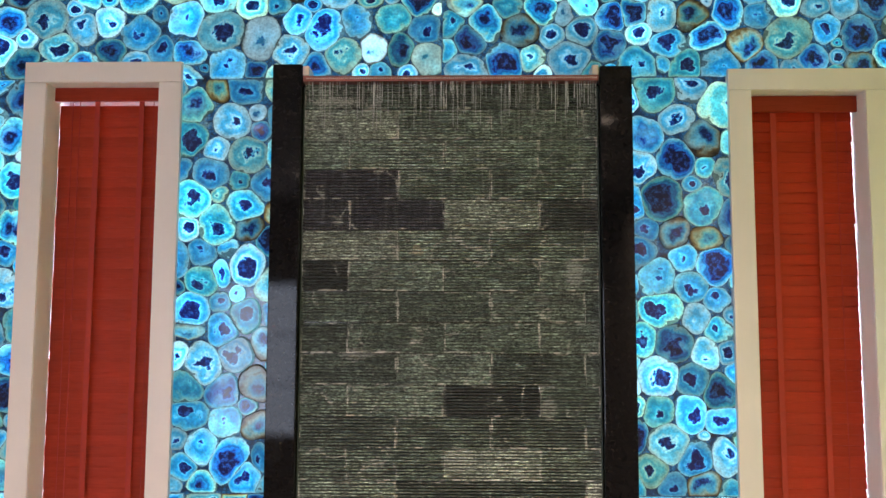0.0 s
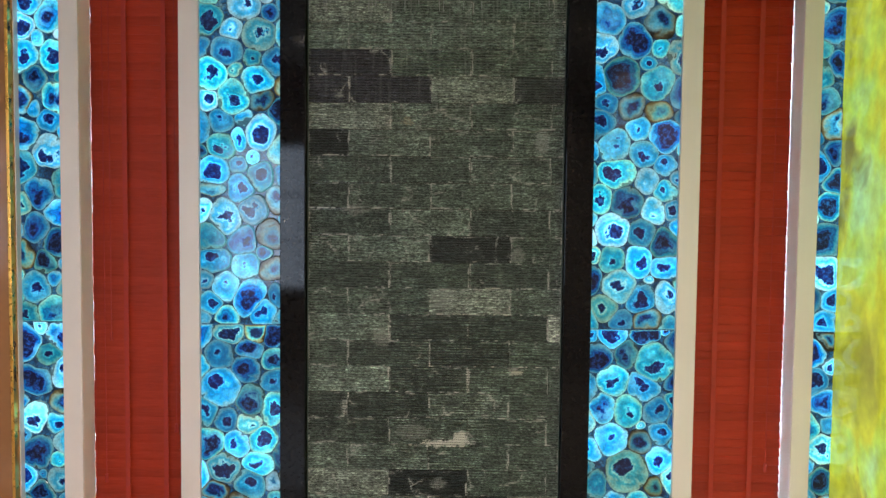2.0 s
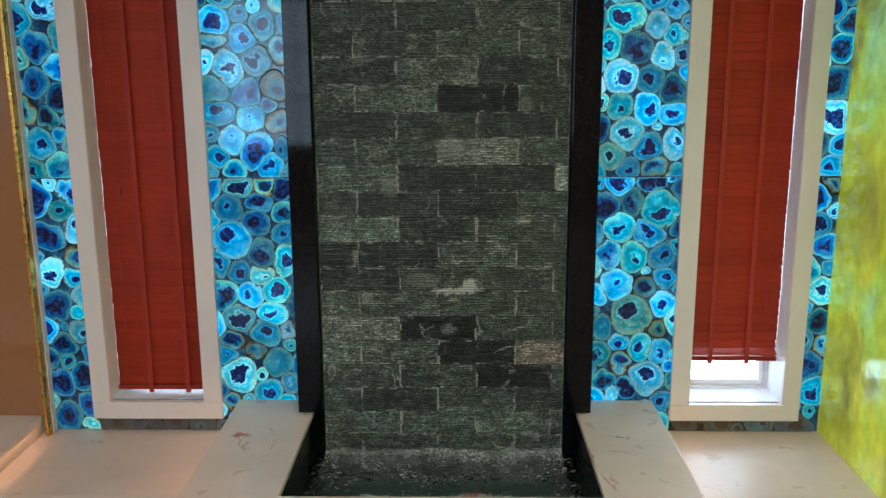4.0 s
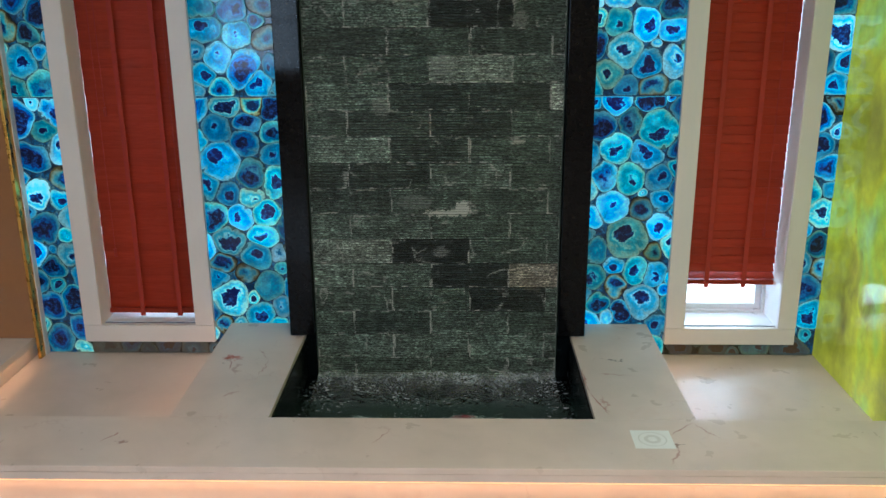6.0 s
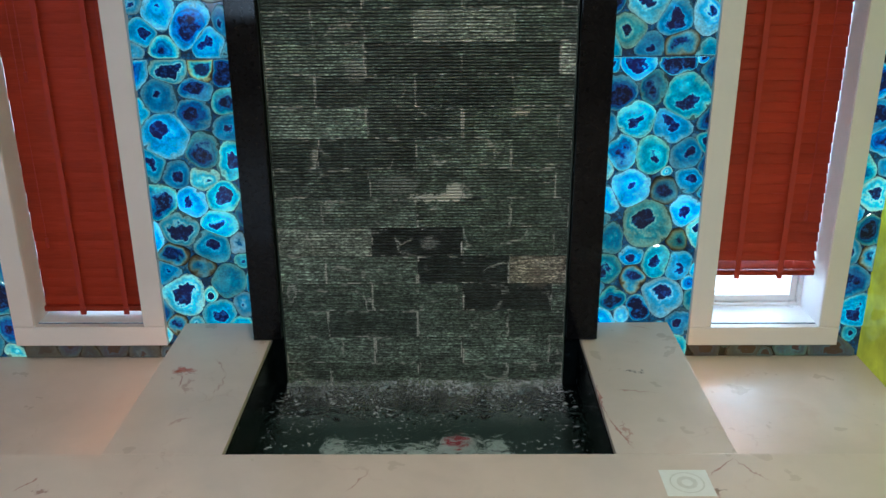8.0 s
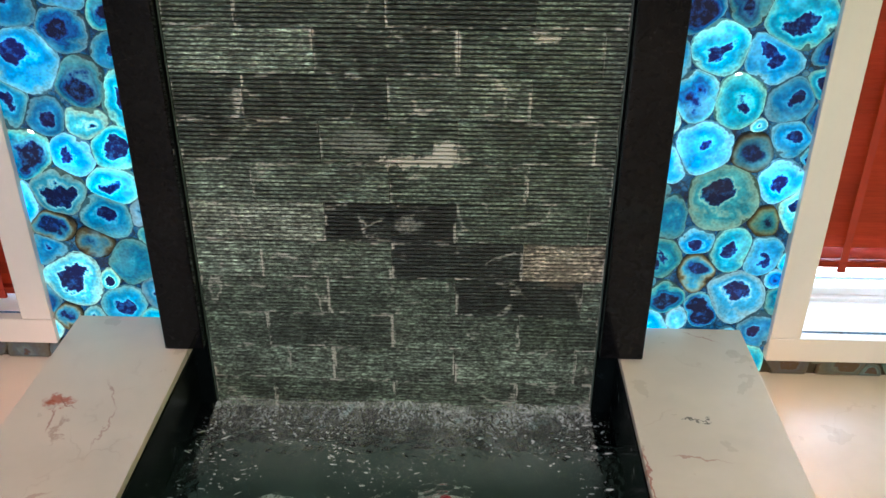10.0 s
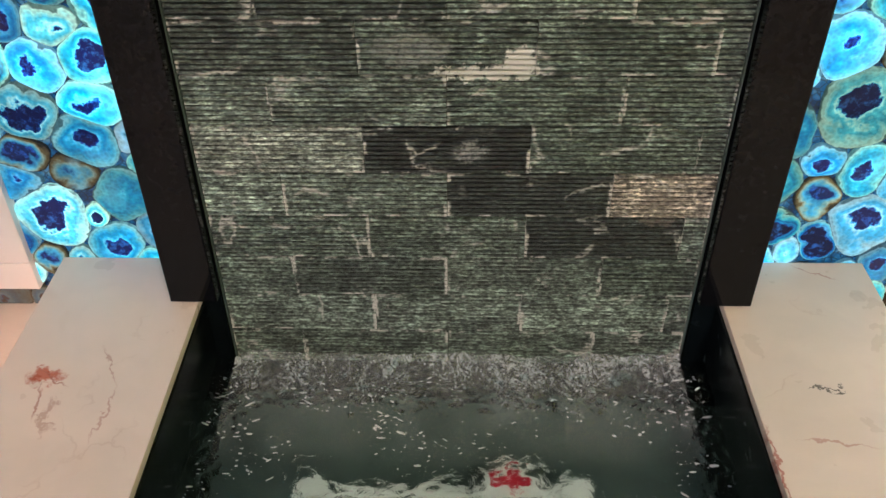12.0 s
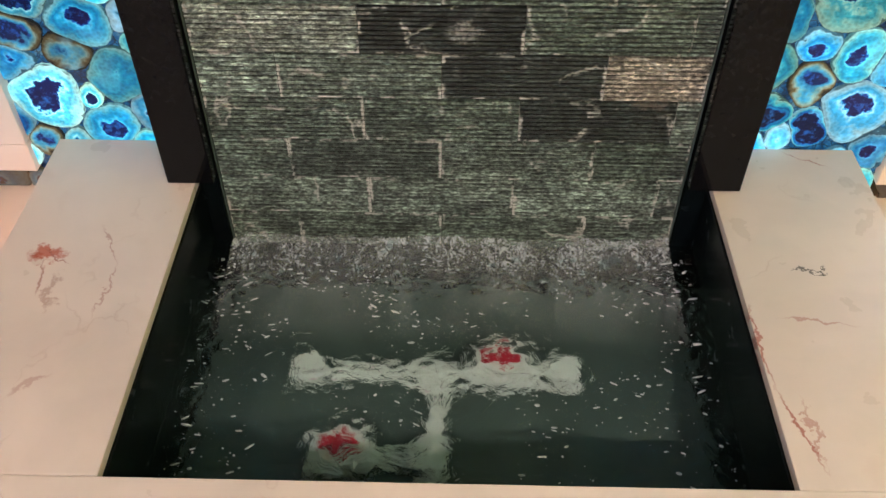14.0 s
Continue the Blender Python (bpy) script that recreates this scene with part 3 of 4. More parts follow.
structure("wall_east_plain", bm, WALL, "plain beige painted wall", "wall")
# back wall with two window openings
bm = bmesh.new()
xs = ((-4.2, -2.6, None), (-2.6, -1.2, 1), (-1.2, 1.72, None))
for x0, x1, hole in xs:
    if hole:
        box(bm, x0, x1, -3.7, -3.5, 0, 0.75)
        box(bm, x0, x1, -3.7, -3.5, 2.35, TOP)
    else:
        box(bm, x0, x1, -3.7, -3.5, 0, TOP)
structure("wall_south", bm, WALL, "plain beige painted wall with one window", "wall")
for x0, x1 in ((-2.6, -1.2),):
    bm = bmesh.new()
    box(bm, x0, x1, -3.68, -3.64, 0.75, 2.35)
    w = structure("window_3", bm, OUTSIDE, "bright window onto daylight", "window")
    for k in range(4):
        xk = x0 + 0.025 + (x1 - x0 - 0.05) * k / 3
        slab("mullion", UPVC, w, xk - 0.02, xk + 0.02, -3.62, -3.57, 0.75, 2.35)
    for k in range(4):
        zk = 0.775 + 1.55 * k / 3
        slab("glazing_bar", UPVC, w, x0, x1, -3.615, -3.575, zk - 0.02, zk + 0.02)
# downlights in the ceiling, the added rear pair included
for lx, ly in LAMPS:
    d = thing("downlight", "small round warm recessed ceiling downlight", "light", lx, ly, TOP, "ceiling downlights")
    bm = bmesh.new()
    tube(bm, (0, 0, -0.012), (0, 0, 0.0), 0.075, 24)
    part("rim", bm, UPVC, d)
    bm = bmesh.new()
    tube(bm, (0, 0, -0.016), (0, 0, -0.012), 0.055, 24)
    part("lens", bm, LAMPM, d)

# ---------------------------------------------------------------- north wall: dark resin bed with two window openings
bm = bmesh.new()
y0, y1 = AG + 0.012, 3.27
cols = [(-2.4, WIN[1][2], None), (WIN[1][2], WIN[1][3], 1), (WIN[1][3], WIN[2][2], None), (WIN[2][2], WIN[2][3], 2), (WIN[2][3], RIGHT + 0.12, None)]
for x0, x1, k in cols:
    if k:
        box(bm, x0, x1, y0, y1, 0, WIN[k][6])
        box(bm, x0, x1, y0, y1, WIN[k][7], TOP)
    else:
        box(bm, x0, x1, y0, y1, 0, TOP)
wall_north = structure("wall_north", bm, LIT_RESIN, "wall faced with backlit blue agate slices in dark resin", "wall")
bm = bmesh.new()
box(bm, -4.2, -2.4, y0, y1, 0, TOP)
structure("wall_north_plain", bm, WALL, "plain beige painted wall", "wall")

for k in (1, 2):
    slab("unlit_band", GROUT, wall_north, WIN[k][0], WIN[k][1], AG + 0.0085, AG + 0.0118, PLAT, WIN[k][4] + 0.02, 0, "dull brown resin band below the window")

# daylight outside the two tall windows
bm = bmesh.new()
box(bm, -2.2, 2.2, 3.9, 3.95, -0.3, 3.6)
structure("backdrop", bm, OPEN_AIR, "bright hazy daylight outside the windows", "backdrop")


def window(k):
    ox0, ox1, ix0, ix1, oz0, oz1, iz0, iz1 = WIN[k]
    w = thing("window_%d" % k, "tall narrow window in a cream painted casing", "window", (ix0 + ix1) / 2, AG, iz0, kind="structure")

    def piece(name, mat, x0, x1, ya, yb, z0, z1, bev=0.003):
        return slab(name, mat, w, x0 - w.location.x, x1 - w.location.x, ya - w.location.y, yb - w.location.y, z0 - w.location.z, z1 - w.location.z, bev)

    f0, f1 = AG - 0.016, AG + 0.02
    piece("casing_head", CASING, ox0, ox1, f0, f1, iz1, oz1)
    piece("casing_bottom", CASING, ox0, ox1, f0, f1, oz0, iz0)
    piece("casing_side", CASING, ox0, ix0, f0, f1, iz0 + 0.0008, iz1 - 0.0008)
    piece("casing_side", CASING, ix1, ox1, f0, f1, iz0 + 0.0008, iz1 - 0.0008)
    # lining of the reveal
    piece("lining", REVEAL, ix0 - 0.012, ix0 + 0.001, AG - 0.010, 3.21, iz0, iz1, 0)
    piece("lining", REVEAL, ix1 - 0.001, ix1 + 0.012, AG - 0.010, 3.21, iz0, iz1, 0)
    piece("lining", REVEAL, ix0, ix1, AG - 0.010, 3.21, iz1 - 0.001, iz1 + 0.012, 0)
    piece("window_sill", UPVC, ix0, ix1, AG + 0.021, 3.14, iz0 - 0.012, iz0 + 0.002, 0.001)
    # fixed frame and sash
    a, b = 3.13, 3.20
    fr = 0.014
    piece("window_frame", UPVC, ix0, ix0 + fr, a, b, iz0, iz1)
    piece("window_frame", UPVC, ix1 - fr, ix1, a, b, iz0, iz1)
    piece("window_frame", UPVC, ix0 + fr, ix1 - fr, a, b, iz0, iz0 + fr)
    piece("window_frame", UPVC, ix0 + fr, ix1 - fr, a, b, iz1 - fr, iz1)
    s0, s1 = fr + 0.001, fr + 0.024
    piece("sash", UPVC, ix0 + s0, ix0 + s1, a + 0.015, b - 0.01, iz0 + s0, iz1 - s0)
    piece("sash", UPVC, ix1 - s1, ix1 - s0, a + 0.015, b - 0.01, iz0 + s0, iz1 - s0)
    piece("sash", UPVC, ix0 + s1, ix1 - s1, a + 0.015, b - 0.01, iz0 + s0, iz0 + s1)
    piece("sash", UPVC, ix0 + s1, ix1 - s1, a + 0.015, b - 0.01, iz1 - s1, iz1 - s0)
    pane = piece("pane", GLASS, ix0 + s1 - 0.004, ix1 - s1 + 0.004, a + 0.036, a + 0.040, iz0 + s1 - 0.004, iz1 - s1 + 0.004, 0)
    pane.visible_shadow = False
    return w


window(1)
window(2)


def blind(k, x0, x1, ztop, zval, zbot, tapes, tilt, label, gap, cords):
    """A wooden venetian blind: valance, slats, ladder tapes, bottom rail."""
    yb = 3.062
    cx = (x0 + x1) / 2
    b = thing("venetian_blind", label, "blind", cx, yb, zbot, "blinds in the tall windows")

    def piece(name, mat, xa, xb, ya, yc, za, zb, bev=0.002):
        return slab(name, mat, b, xa - cx, xb - cx, ya - yb, yc - yb, za - zbot, zb - zbot, bev)

    piece("valance", BLIND, x0 - 0.006, x1 + 0.004, yb - 0.045, yb - 0.033, zval, ztop)
    piece("headrail", BLIND, x0, x1, yb - 0.03, yb + 0.03, zval + 0.02, ztop - 0.004)
    piece("bottom_rail", BLIND, x0, x1, yb - 0.022, yb + 0.022, zbot, zbot + 0.020, 0.004)
    w = x1 - x0
    bm = bmesh.new()
    n = 5
    for s in (0, 1):
        for i in range(n):
            u = (i / (n - 1) - 0.5) * 0.041
            arch = 0.0014 * (1 - (2 * i / (n - 1) - 1) ** 2)
            for xx in (-w / 2, w / 2):
                bm.verts.new((xx, u, arch + (0.0014 if s else -0.0014)))
    bm.verts.ensure_lookup_table()
    v = bm.verts
    for i in range(n - 1):
        bm.faces.new((v[2 * i], v[2 * i + 1], v[2 * i + 3], v[2 * i + 2]))
        o = 2 * n
        bm.faces.new((v[o + 2 * i], v[o + 2 * i + 2], v[o + 2 * i + 3], v[o + 2 * i + 1]))
        bm.faces.new((v[2 * i], v[2 * i + 2], v[o + 2 * i + 2], v[o + 2 * i]))
        bm.faces.new((v[2 * i + 1], v[o + 2 * i + 1], v[o + 2 * i + 3], v[2 * i + 3]))
    for e in (0, n - 1):
        bm.faces.new((v[2 * e], v[2 * e + 1], v[2 * n + 2 * e + 1], v[2 * n + 2 * e]))
    me = mesh_of(bm, "slat", BLIND)
    rng = random.Random(k)
    first, last = zbot + 0.036, zval - 0.019 - gap
    count = round((last - first) / 0.0355)
    for i in range(count + 1):
        z = first + (last - first) * i / count
        s = new("slat", me)
        s.parent = b
        # the shorter blind hangs more open towards its foot
        loose = 0 if gap > 0.005 else ((54, 24)[i] if i < 2 else 14 * max(0.0, 1 - i / 34))
        s.matrix_basis = pose(rng.uniform(-0.0015, 0.0015), 0, z - zbot, (tilt - loose + rng.uniform(-0.8, 0.8)), 0, 0)
    for tx in tapes:
        tape = piece("ladder_tape", TAPE, tx - 0.009, tx + 0.009, yb - 0.0285, yb - 0.0270, zbot - 0.006, zval + 0.002, 0)
        piece("tape_button", TAPE, tx - 0.010, tx + 0.010, yb - 0.031, yb - 0.022, zbot - 0.010, zbot + 0.018, 0.003).parent = tape
    for cx0, cz0 in cords:
        cord = piece("cord", TAPE, cx0 - 0.001, cx0 + 0.001, yb - 0.034, yb - 0.032, cz0, zval, 0)
        bm = bmesh.new()
        tube(bm, (cx0 - cx, -0.033, cz0 - 0.030 - zbot), (cx0 - cx, -0.033, cz0 + 0.004 - zbot), 0.006, 10)
        part("tassel", bm, TAPE, cord)
    return b


CORDS = {1: ((-1.283, 1.23), (-1.309, 0.65), (-1.023, 0.86)), 2: ((1.338, 0.74), (1.046, 1.38))}
blind(1, -1.3675, -0.986, 2.672, 2.612, 0.367, (-1.224, -1.067), 87, "closed red-stained wooden blind lowered to the sill", 0.008, CORDS[1])
blind(2, 1.032, 1.4025, 2.622, 2.566, 0.498, (1.126, 1.277), 79, "red-stained wooden blind ending above the sill", -0.014, CORDS[2])

# ---------------------------------------------------------------- brown panel and step at the left end
panel = thing("wall_panel", "glossy brown laminate panel with brass edge trim", "panel", -2.0, AG, 0.3)
SOFFIT = 2.735
slab("board", LAMINATE, panel, -0.4, 0.368, -0.06, 0.011, 0.006, SOFFIT - 0.301, 0.002)
slab("edge_trim", GOLD, panel, 0.369, 0.382, -0.064, 0.011, -0.085, SOFFIT - 0.301, 0.002, "brass edge trim")
bm = bmesh.new()
box(bm, -4.2, -1.606, 2.25, AG - 0.004, SOFFIT, TOP - 0.002, 0.003)
structure("bulkhead", bm, CASING, "cream painted bulkhead above the brown panel", "bulkhead")
slab("joint_strip", CASING, panel, 0.383, 0.388, -0.030, 0.005, -0.083, SOFFIT - 0.301, 0.001, "thin white joint strip")
bm = bmesh.new()
box(bm, -2.7, LEFT - 0.012, 1.2, AG + 0.011, 0, 0.272)
step = structure("step_base", bm, MARBLE, "cream marble base below the side step", "step")
step = thing("side_step", "cream marble side step with warm light under its edge", "step", -2.1, 2.5, 0.272)
slab("tread", MARBLE, step, -0.6, 0.457, -0.345, 0.463, 0.002, 0.033, 0.003)

# ---------------------------------------------------------------- platforms, ledge, basin
for nm, x0, x1 in (("platform_west", LEFT - 0.011, U_L + 0.02), ("platform_east", U_R - 0.02, RIGHT - 0.001)):
    bm = bmesh.new()
    box(bm, x0, x1, B_F - 0.012, AG + 0.011, 0, PLAT, 0)
    structure(nm, bm, MARBLE, "lower cream marble platform under the window", "platform")

ledge = thing("marble_ledge", "polished cream marble ledge with reddish veins around the basin", "ledge", 0, 2.0, 0)


def lp(name, mat, x0, x1, y0, y1, z0, z1, bev=0.0025, label=""):
    return slab(name, mat, ledge, x0, x1, y0 - 2.0, y1 - 2.0, z0, z1, bev, label)


TH = 0.020
lp("front_slab", MARBLE, -2.5, RIGHT - 0.002, FRONT, B_F, LEDGE - TH, LEDGE)
lp("front_edge", MARBLE, -2.5, RIGHT - 0.002, FRONT, FRONT + 0.03, LEDGE - 0.045, LEDGE - TH - 0.0006, 0.001)
lp("side_slab", MARBLE, U_L, B_L, B_F + 0.0005, AG - 0.001, LEDGE - TH, LEDGE)
lp("side_slab", MARBLE, B_R, U_R, B_F + 0.0005, AG - 0.001, LEDGE - TH, LEDGE)
lp("riser", MARBLE, -2.5, RIGHT - 0.002, FRONT + 0.055, B_F - 0.014, 0, LEDGE - TH - 0.001, 0)
lp("side_riser", MARBLE, U_L + 0.021, B_L - 0.022, B_F - 0.012, AG + 0.011, 0.0, LEDGE - TH - 0.001, 0)
lp("side_riser", MARBLE, B_R + 0.022, U_R - 0.021, B_F - 0.012, AG + 0.011, 0.0, LEDGE - TH - 0.001, 0)
lp("led_strip", LEDM, -2.5, RIGHT - 0.004, FRONT + 0.004, FRONT + 0.012, LEDGE - 0.051, LEDGE - 0.0455, 0, "glowing warm LED strip")

basin = thing("fountain_basin", "black-tiled fountain basin sunk in the ledge", "basin", 0.02, 2.5, -0.06)


def bp(name, x0, x1, y0, y1, z0, z1, mat=BASIN):
    return slab(name, mat, basin, x0 - 0.02, x1 - 0.02, y0 - 2.5, y1 - 2.5, z0 + 0.06, z1 + 0.06, 0)


bp("side_wall", B_L - 0.021, B_L + 0.004, B_F - 0.01, B_B, -0.05, LEDGE - TH - 0.0015)
bp("side_wall", B_R - 0.004, B_R + 0.021, B_F - 0.01, B_B, -0.05, LEDGE - TH - 0.0015)
bp("front_wall", B_L + 0.0045, B_R - 0.0045, B_F - 0.012, B_F + 0.004, -0.05, LEDGE - TH - 0.0015)
bp("back_wall", B_L - 0.02, B_R + 0.02, B_B + 0.001, B_B + 0.03, -0.05, LEDGE)
bp("floor_slab", B_L - 0.02, B_R + 0.02, B_F - 0.01, B_B, -0.06, -0.0505, SILT)

# water with a rippled surface, roughest at the foot of the fall
nx, ny = 260, 180
xs = np.linspace(B_L + 0.0045, B_R - 0.0045, nx)
ys = np.linspace(B_F + 0.0045, 2.846, ny)
verts, faces = [], []
for y in ys:
    near = max(0.0, 1 - (2.846 - y) / 0.34)
    for x in xs:
        a = noise.noise((x * 16, y * 22, 0.0)) * 0.0050 + noise.noise((x * 42, y * 55, 3.0)) * 0.0036
        a += near ** 0.7 * (noise.noise((x * 30, y * 26, 7.0)) * 0.011 + noise.noise((x * 75, y * 60, 9.0)) * 0.009 + noise.noise((x * 150, y * 130, 5.0)) * 0.004)
        verts.append((x, y, WATER_Z + a))
for j in range(ny - 1):
    for i in range(nx - 1):
        q = j * nx + i
        faces.append((q, q + 1, q + nx + 1, q + nx))
me = bpy.data.meshes.new("water")
me.from_pydata(verts, [], faces)
me.materials.append(WATER)
for f in me.polygons:
    f.use_smooth = True
water = tagged(new("water", me), "dark clear rippling water in the basin", "water", kind="structure")
water.visible_shadow = False

# foam, drops, flecks that stand in for glints, and strands of falling water
rng = random.Random(5)


def drops(spots):
    """Many small squashed drops in one mesh: place, three half sizes, turn."""
    base = bmesh.new()
    bmesh.ops.create_icosphere(base, subdivisions=1, radius=1.0)
    bv = [v.co.copy() for v in base.verts]
    bf = [[v.index for v in f.verts] for f in base.faces]
    base.free()
    verts, faces = [], []
    for c, rx, ry, rz, rot in spots:
        o = len(verts)
        cr, sr = math.cos(rot), math.sin(rot)
        verts += [(c[0] + v.x * rx * cr - v.y * ry * sr, c[1] + v.x * rx * sr + v.y * ry * cr, c[2] + v.z * rz) for v in bv]
        faces += [[o + i for i in f] for f in bf]
    me = bpy.data.meshes.new("foam")
    me.from_pydata(verts, [], faces)
    me.materials.append(FOAM_GLINT)
    for f in me.polygons:
        f.use_smooth = True
    return me


spots = []
for i in range(1000):
    x = rng.uniform(S_L + 0.005, S_R - 0.005)
    d = abs(rng.gauss(0, 0.075))
    if noise.noise((x * 9, d * 14, 2.0)) < -0.1:
        continue
    r = rng.uniform(0.0003, 0.0012)
    zz = WATER_Z + max(0, rng.gauss(0.0, 0.014)) * math.exp(-d * 12) + 0.001
    spots.append(((x, 2.842 - d, zz), r * rng.uniform(0.8, 3.0), r * rng.uniform(0.6, 1.2), r * rng.uniform(0.5, 1.6), rng.uniform(-0.7, 0.7)))
# open water: white flecks modelled in place of glints on the ripples, with some foam
for i in range(1700):
    x, y = rng.uniform(B_L + 0.02, B_R - 0.02), 2.80 - 0.62 * rng.random() ** 1.3
    if noise.noise((x * 6, y * 8, 4.0)) < 0.0 and abs(x - 0.02) < 0.40:
        continue
    r = 0.0006 + 0.0024 * rng.random() ** 2
    spots.append(((x, y, WATER_Z + 0.003), r * 0.8 + r * 4.5 * rng.random() ** 3, r * rng.uniform(0.6, 1.3), r * 0.6, rng.uniform(-0.7, 0.7)))
froth_grid = 120
fv, ff = [], []
for j in range(36):
    y = 2.8465 - 0.30 * j / 35
    for i in range(froth_grid):
        x = S_L + 0.004 + (S_R - S_L - 0.008) * i / (froth_grid - 1)
        fv.append((x, y, WATER_Z + 0.006 + 0.014 * max(0, 1 - j / 6) * (0.7 + noise.noise((x * 22, y * 30, 1.0))) + 0.004 * noise.noise((x * 60, y * 60, 5.0))))
for j in range(35):
    for i in range(froth_grid - 1):
        q = j * froth_grid + i
        ff.append((q, q + 1, q + froth_grid + 1, q + froth_grid))
me = bpy.data.meshes.new("froth")
me.from_pydata(fv, [], ff)
me.materials.append(FROTH)
for f in me.polygons:
    f.use_smooth = True
tagged(new("froth", me), "thin white froth where the water lands", "froth", kind="stuff")
tagged(new("foam", drops(spots)), "white foam at the foot of the fall and white glint flecks across the basin", "foam", kind="stuff")

# pipework on the basin floor
pipes = thing("pipe_manifold", "white plastic pipes with red valve handles under water", "pipe", 0, 2.5, -0.05)
PZ = 0.033


def pp(name, pts, r, mat=PIPE, label=""):
    bm = bmesh.new()
    for a, b in pts:
        tube(bm, (a[0], a[1] - 2.5, a[2] if len(a) > 2 else PZ), (b[0], b[1] - 2.5, b[2] if len(b) > 2 else PZ), r, 14)
    return part(name, bm, mat, pipes, label, False)


pp("cross_pipe", (((-0.27, 2.585), (0.26, 2.585)),), 0.017)
pp("feed_pipe", (((-0.004, 2.18), (-0.004, 2.57)),), 0.017)
pp("branch_pipe", (((-0.15, 2.38), (-0.02, 2.38)),), 0.017)
pp("tee", (((-0.05, 2.585), (0.042, 2.585)), ((-0.004, 2.54), (-0.004, 2.58))), 0.031)
pp("tee", (((-0.004, 2.34), (-0.004, 2.42)), ((-0.045, 2.38), (-0.01, 2.38))), 0.031)
for vx, vy, s in ((-0.185, 2.388, 1.0), (0.135, 2.60, 1.0)):
    body = pp("valve_body", (((vx - 0.065, vy), (vx + 0.06, vy)), ((vx, vy, 0.03), (vx, vy, 0.082))), 0.048)
    bm = bmesh.new()
    box(bm, vx - 0.045, vx + 0.030, vy - 2.5 - 0.010, vy - 2.5 + 0.010, 0.084, 0.096, 0.004)
    box(bm, vx - 0.010, vx + 0.010, vy - 2.5 - 0.030, vy - 2.5 + 0.032, 0.083, 0.097, 0.004)
    part("valve_handle", bm, RED, body, "red plastic valve handle")
for ex in (-0.27, 0.26):
    pp("end_cap", (((ex - 0.03, 2.585), (ex + 0.03, 2.585)), ((ex, 2.585, 0.03), (ex, 2.585, 0.075))), 0.036)

# ---------------------------------------------------------------- paper on the ledge
paper = thing("paper_label", "square white paper label with a round grey print", "label", 0.709, 2.02, LEDGE)
bm = bmesh.new()
box(bm, -0.061, 0.061, -0.055, 0.055, 0.0004, 0.0012)
part("sheet", bm, PAPER, paper)
for ra, rb in ((0.040, 0.044), (0.014, 0.026)):
    bm = bmesh.new()
    n = 32
    ring = [[bm.verts.new((math.cos(i * math.tau / n) * r, math.sin(i * math.tau / n) * r, 0.0016)) for i in range(n)] for r in (ra, rb)]
    for i in range(n):
        bm.faces.new((ring[0][i], ring[1][i], ring[1][(i + 1) % n], ring[0][(i + 1) % n]))
    part("print_ring", bm, PRINT, paper)

# ---------------------------------------------------------------- water wall
wwall = thing("water_wall", "tall wet grey-green ribbed slate water wall in a black frame", "fountain", 0.02, S_Y, WATER_Z - 0.03)
WX, WY, WZ = wwall.location


def wp(name, mat, x0, x1, y0, y1, z0, z1, bev=0.002, label=""):
    return slab(name, mat, wwall, x0 - WX, x1 - WX, y0 - WY, y1 - WY, z0 - WZ, z1 - WZ, bev, label)


wp("post", BLACK, -0.559, S_L - 0.002, P_Y, AG + 0.011, LEDGE + 0.006, 2.678, 0.003, "polished black granite post")
wp("post", BLACK, S_R + 0.002, 0.604, P_Y, AG + 0.011, LEDGE + 0.006, 2.668, 0.003, "polished black granite post")
wp("return", BASIN, B_L + 0.005, S_L - 0.003, S_Y - 0.006, B_B + 0.0, WATER_Z - 0.03, LEDGE + 0.0055, 0)
wp("return", BASIN, S_R + 0.003, B_R - 0.005, S_Y - 0.006, B_B + 0.0, WATER_Z - 0.03, LEDGE + 0.0055, 0)
wp("backing", GROUT, S_L, S_R, S_Y + 0.027, AG + 0.011, LEDGE + 0.002, 2.64, 0)
for x0, x1 in ((S_L + 0.0005, S_L + 0.0035), (S_R - 0.0035, S_R - 0.0005)):
    wp("edge_strip", SILT, x0, x1, S_Y - 0.004, S_Y + 0.026, WATER_Z - 0.03, 2.61, 0.001)
# weir
wp("weir", COPPER, S_L + 0.001, S_R - 0.001, S_Y - 0.030, S_Y + 0.10, 2.622, 2.640, 0.002, "pinkish copper weir with a row of holes")
bm = bmesh.new()
for i in range(150):
    x = S_L + 0.012 + i * 0.0063
    box(bm, x - WX, x + 0.0024 - WX, -0.034, -0.029, 2.628 - WZ, 2.6325 - WZ)
part("weir_teeth", bm, CASING, wwall)
wp("weir_end", MARBLE, S_L + 0.001, S_L + 0.022, S_Y - 0.034, S_Y + 0.05, 2.641, 2.672, 0.003)
wp("weir_end", MARBLE, S_R - 0.022, S_R - 0.001, S_Y - 0.034, S_Y + 0.05, 2.641, 2.672, 0.003)

# strands of water that leave the weir
bm = bmesh.new()
for i in range(120):
    x = rng.uniform(S_L + 0.015, S_R - 0.015) - WX
    ln = rng.choice((0.03, 0.05, 0.07, 0.10, 0.14)) * rng.uniform(0.7, 1.2)
    r = rng.uniform(0.0006, 0.0014)
    y = -0.020 + rng.uniform(-0.004, 0.006)
    zt = 2.623 - WZ
    tube(bm, (x, y, zt), (x + rng.uniform(-0.002, 0.002), y + 0.006, zt - ln), r, 6)
ob = part("water_strands", bm, STRAND, wwall, "thin white strands of falling water", True)
tagged(ob, kind="stuff")

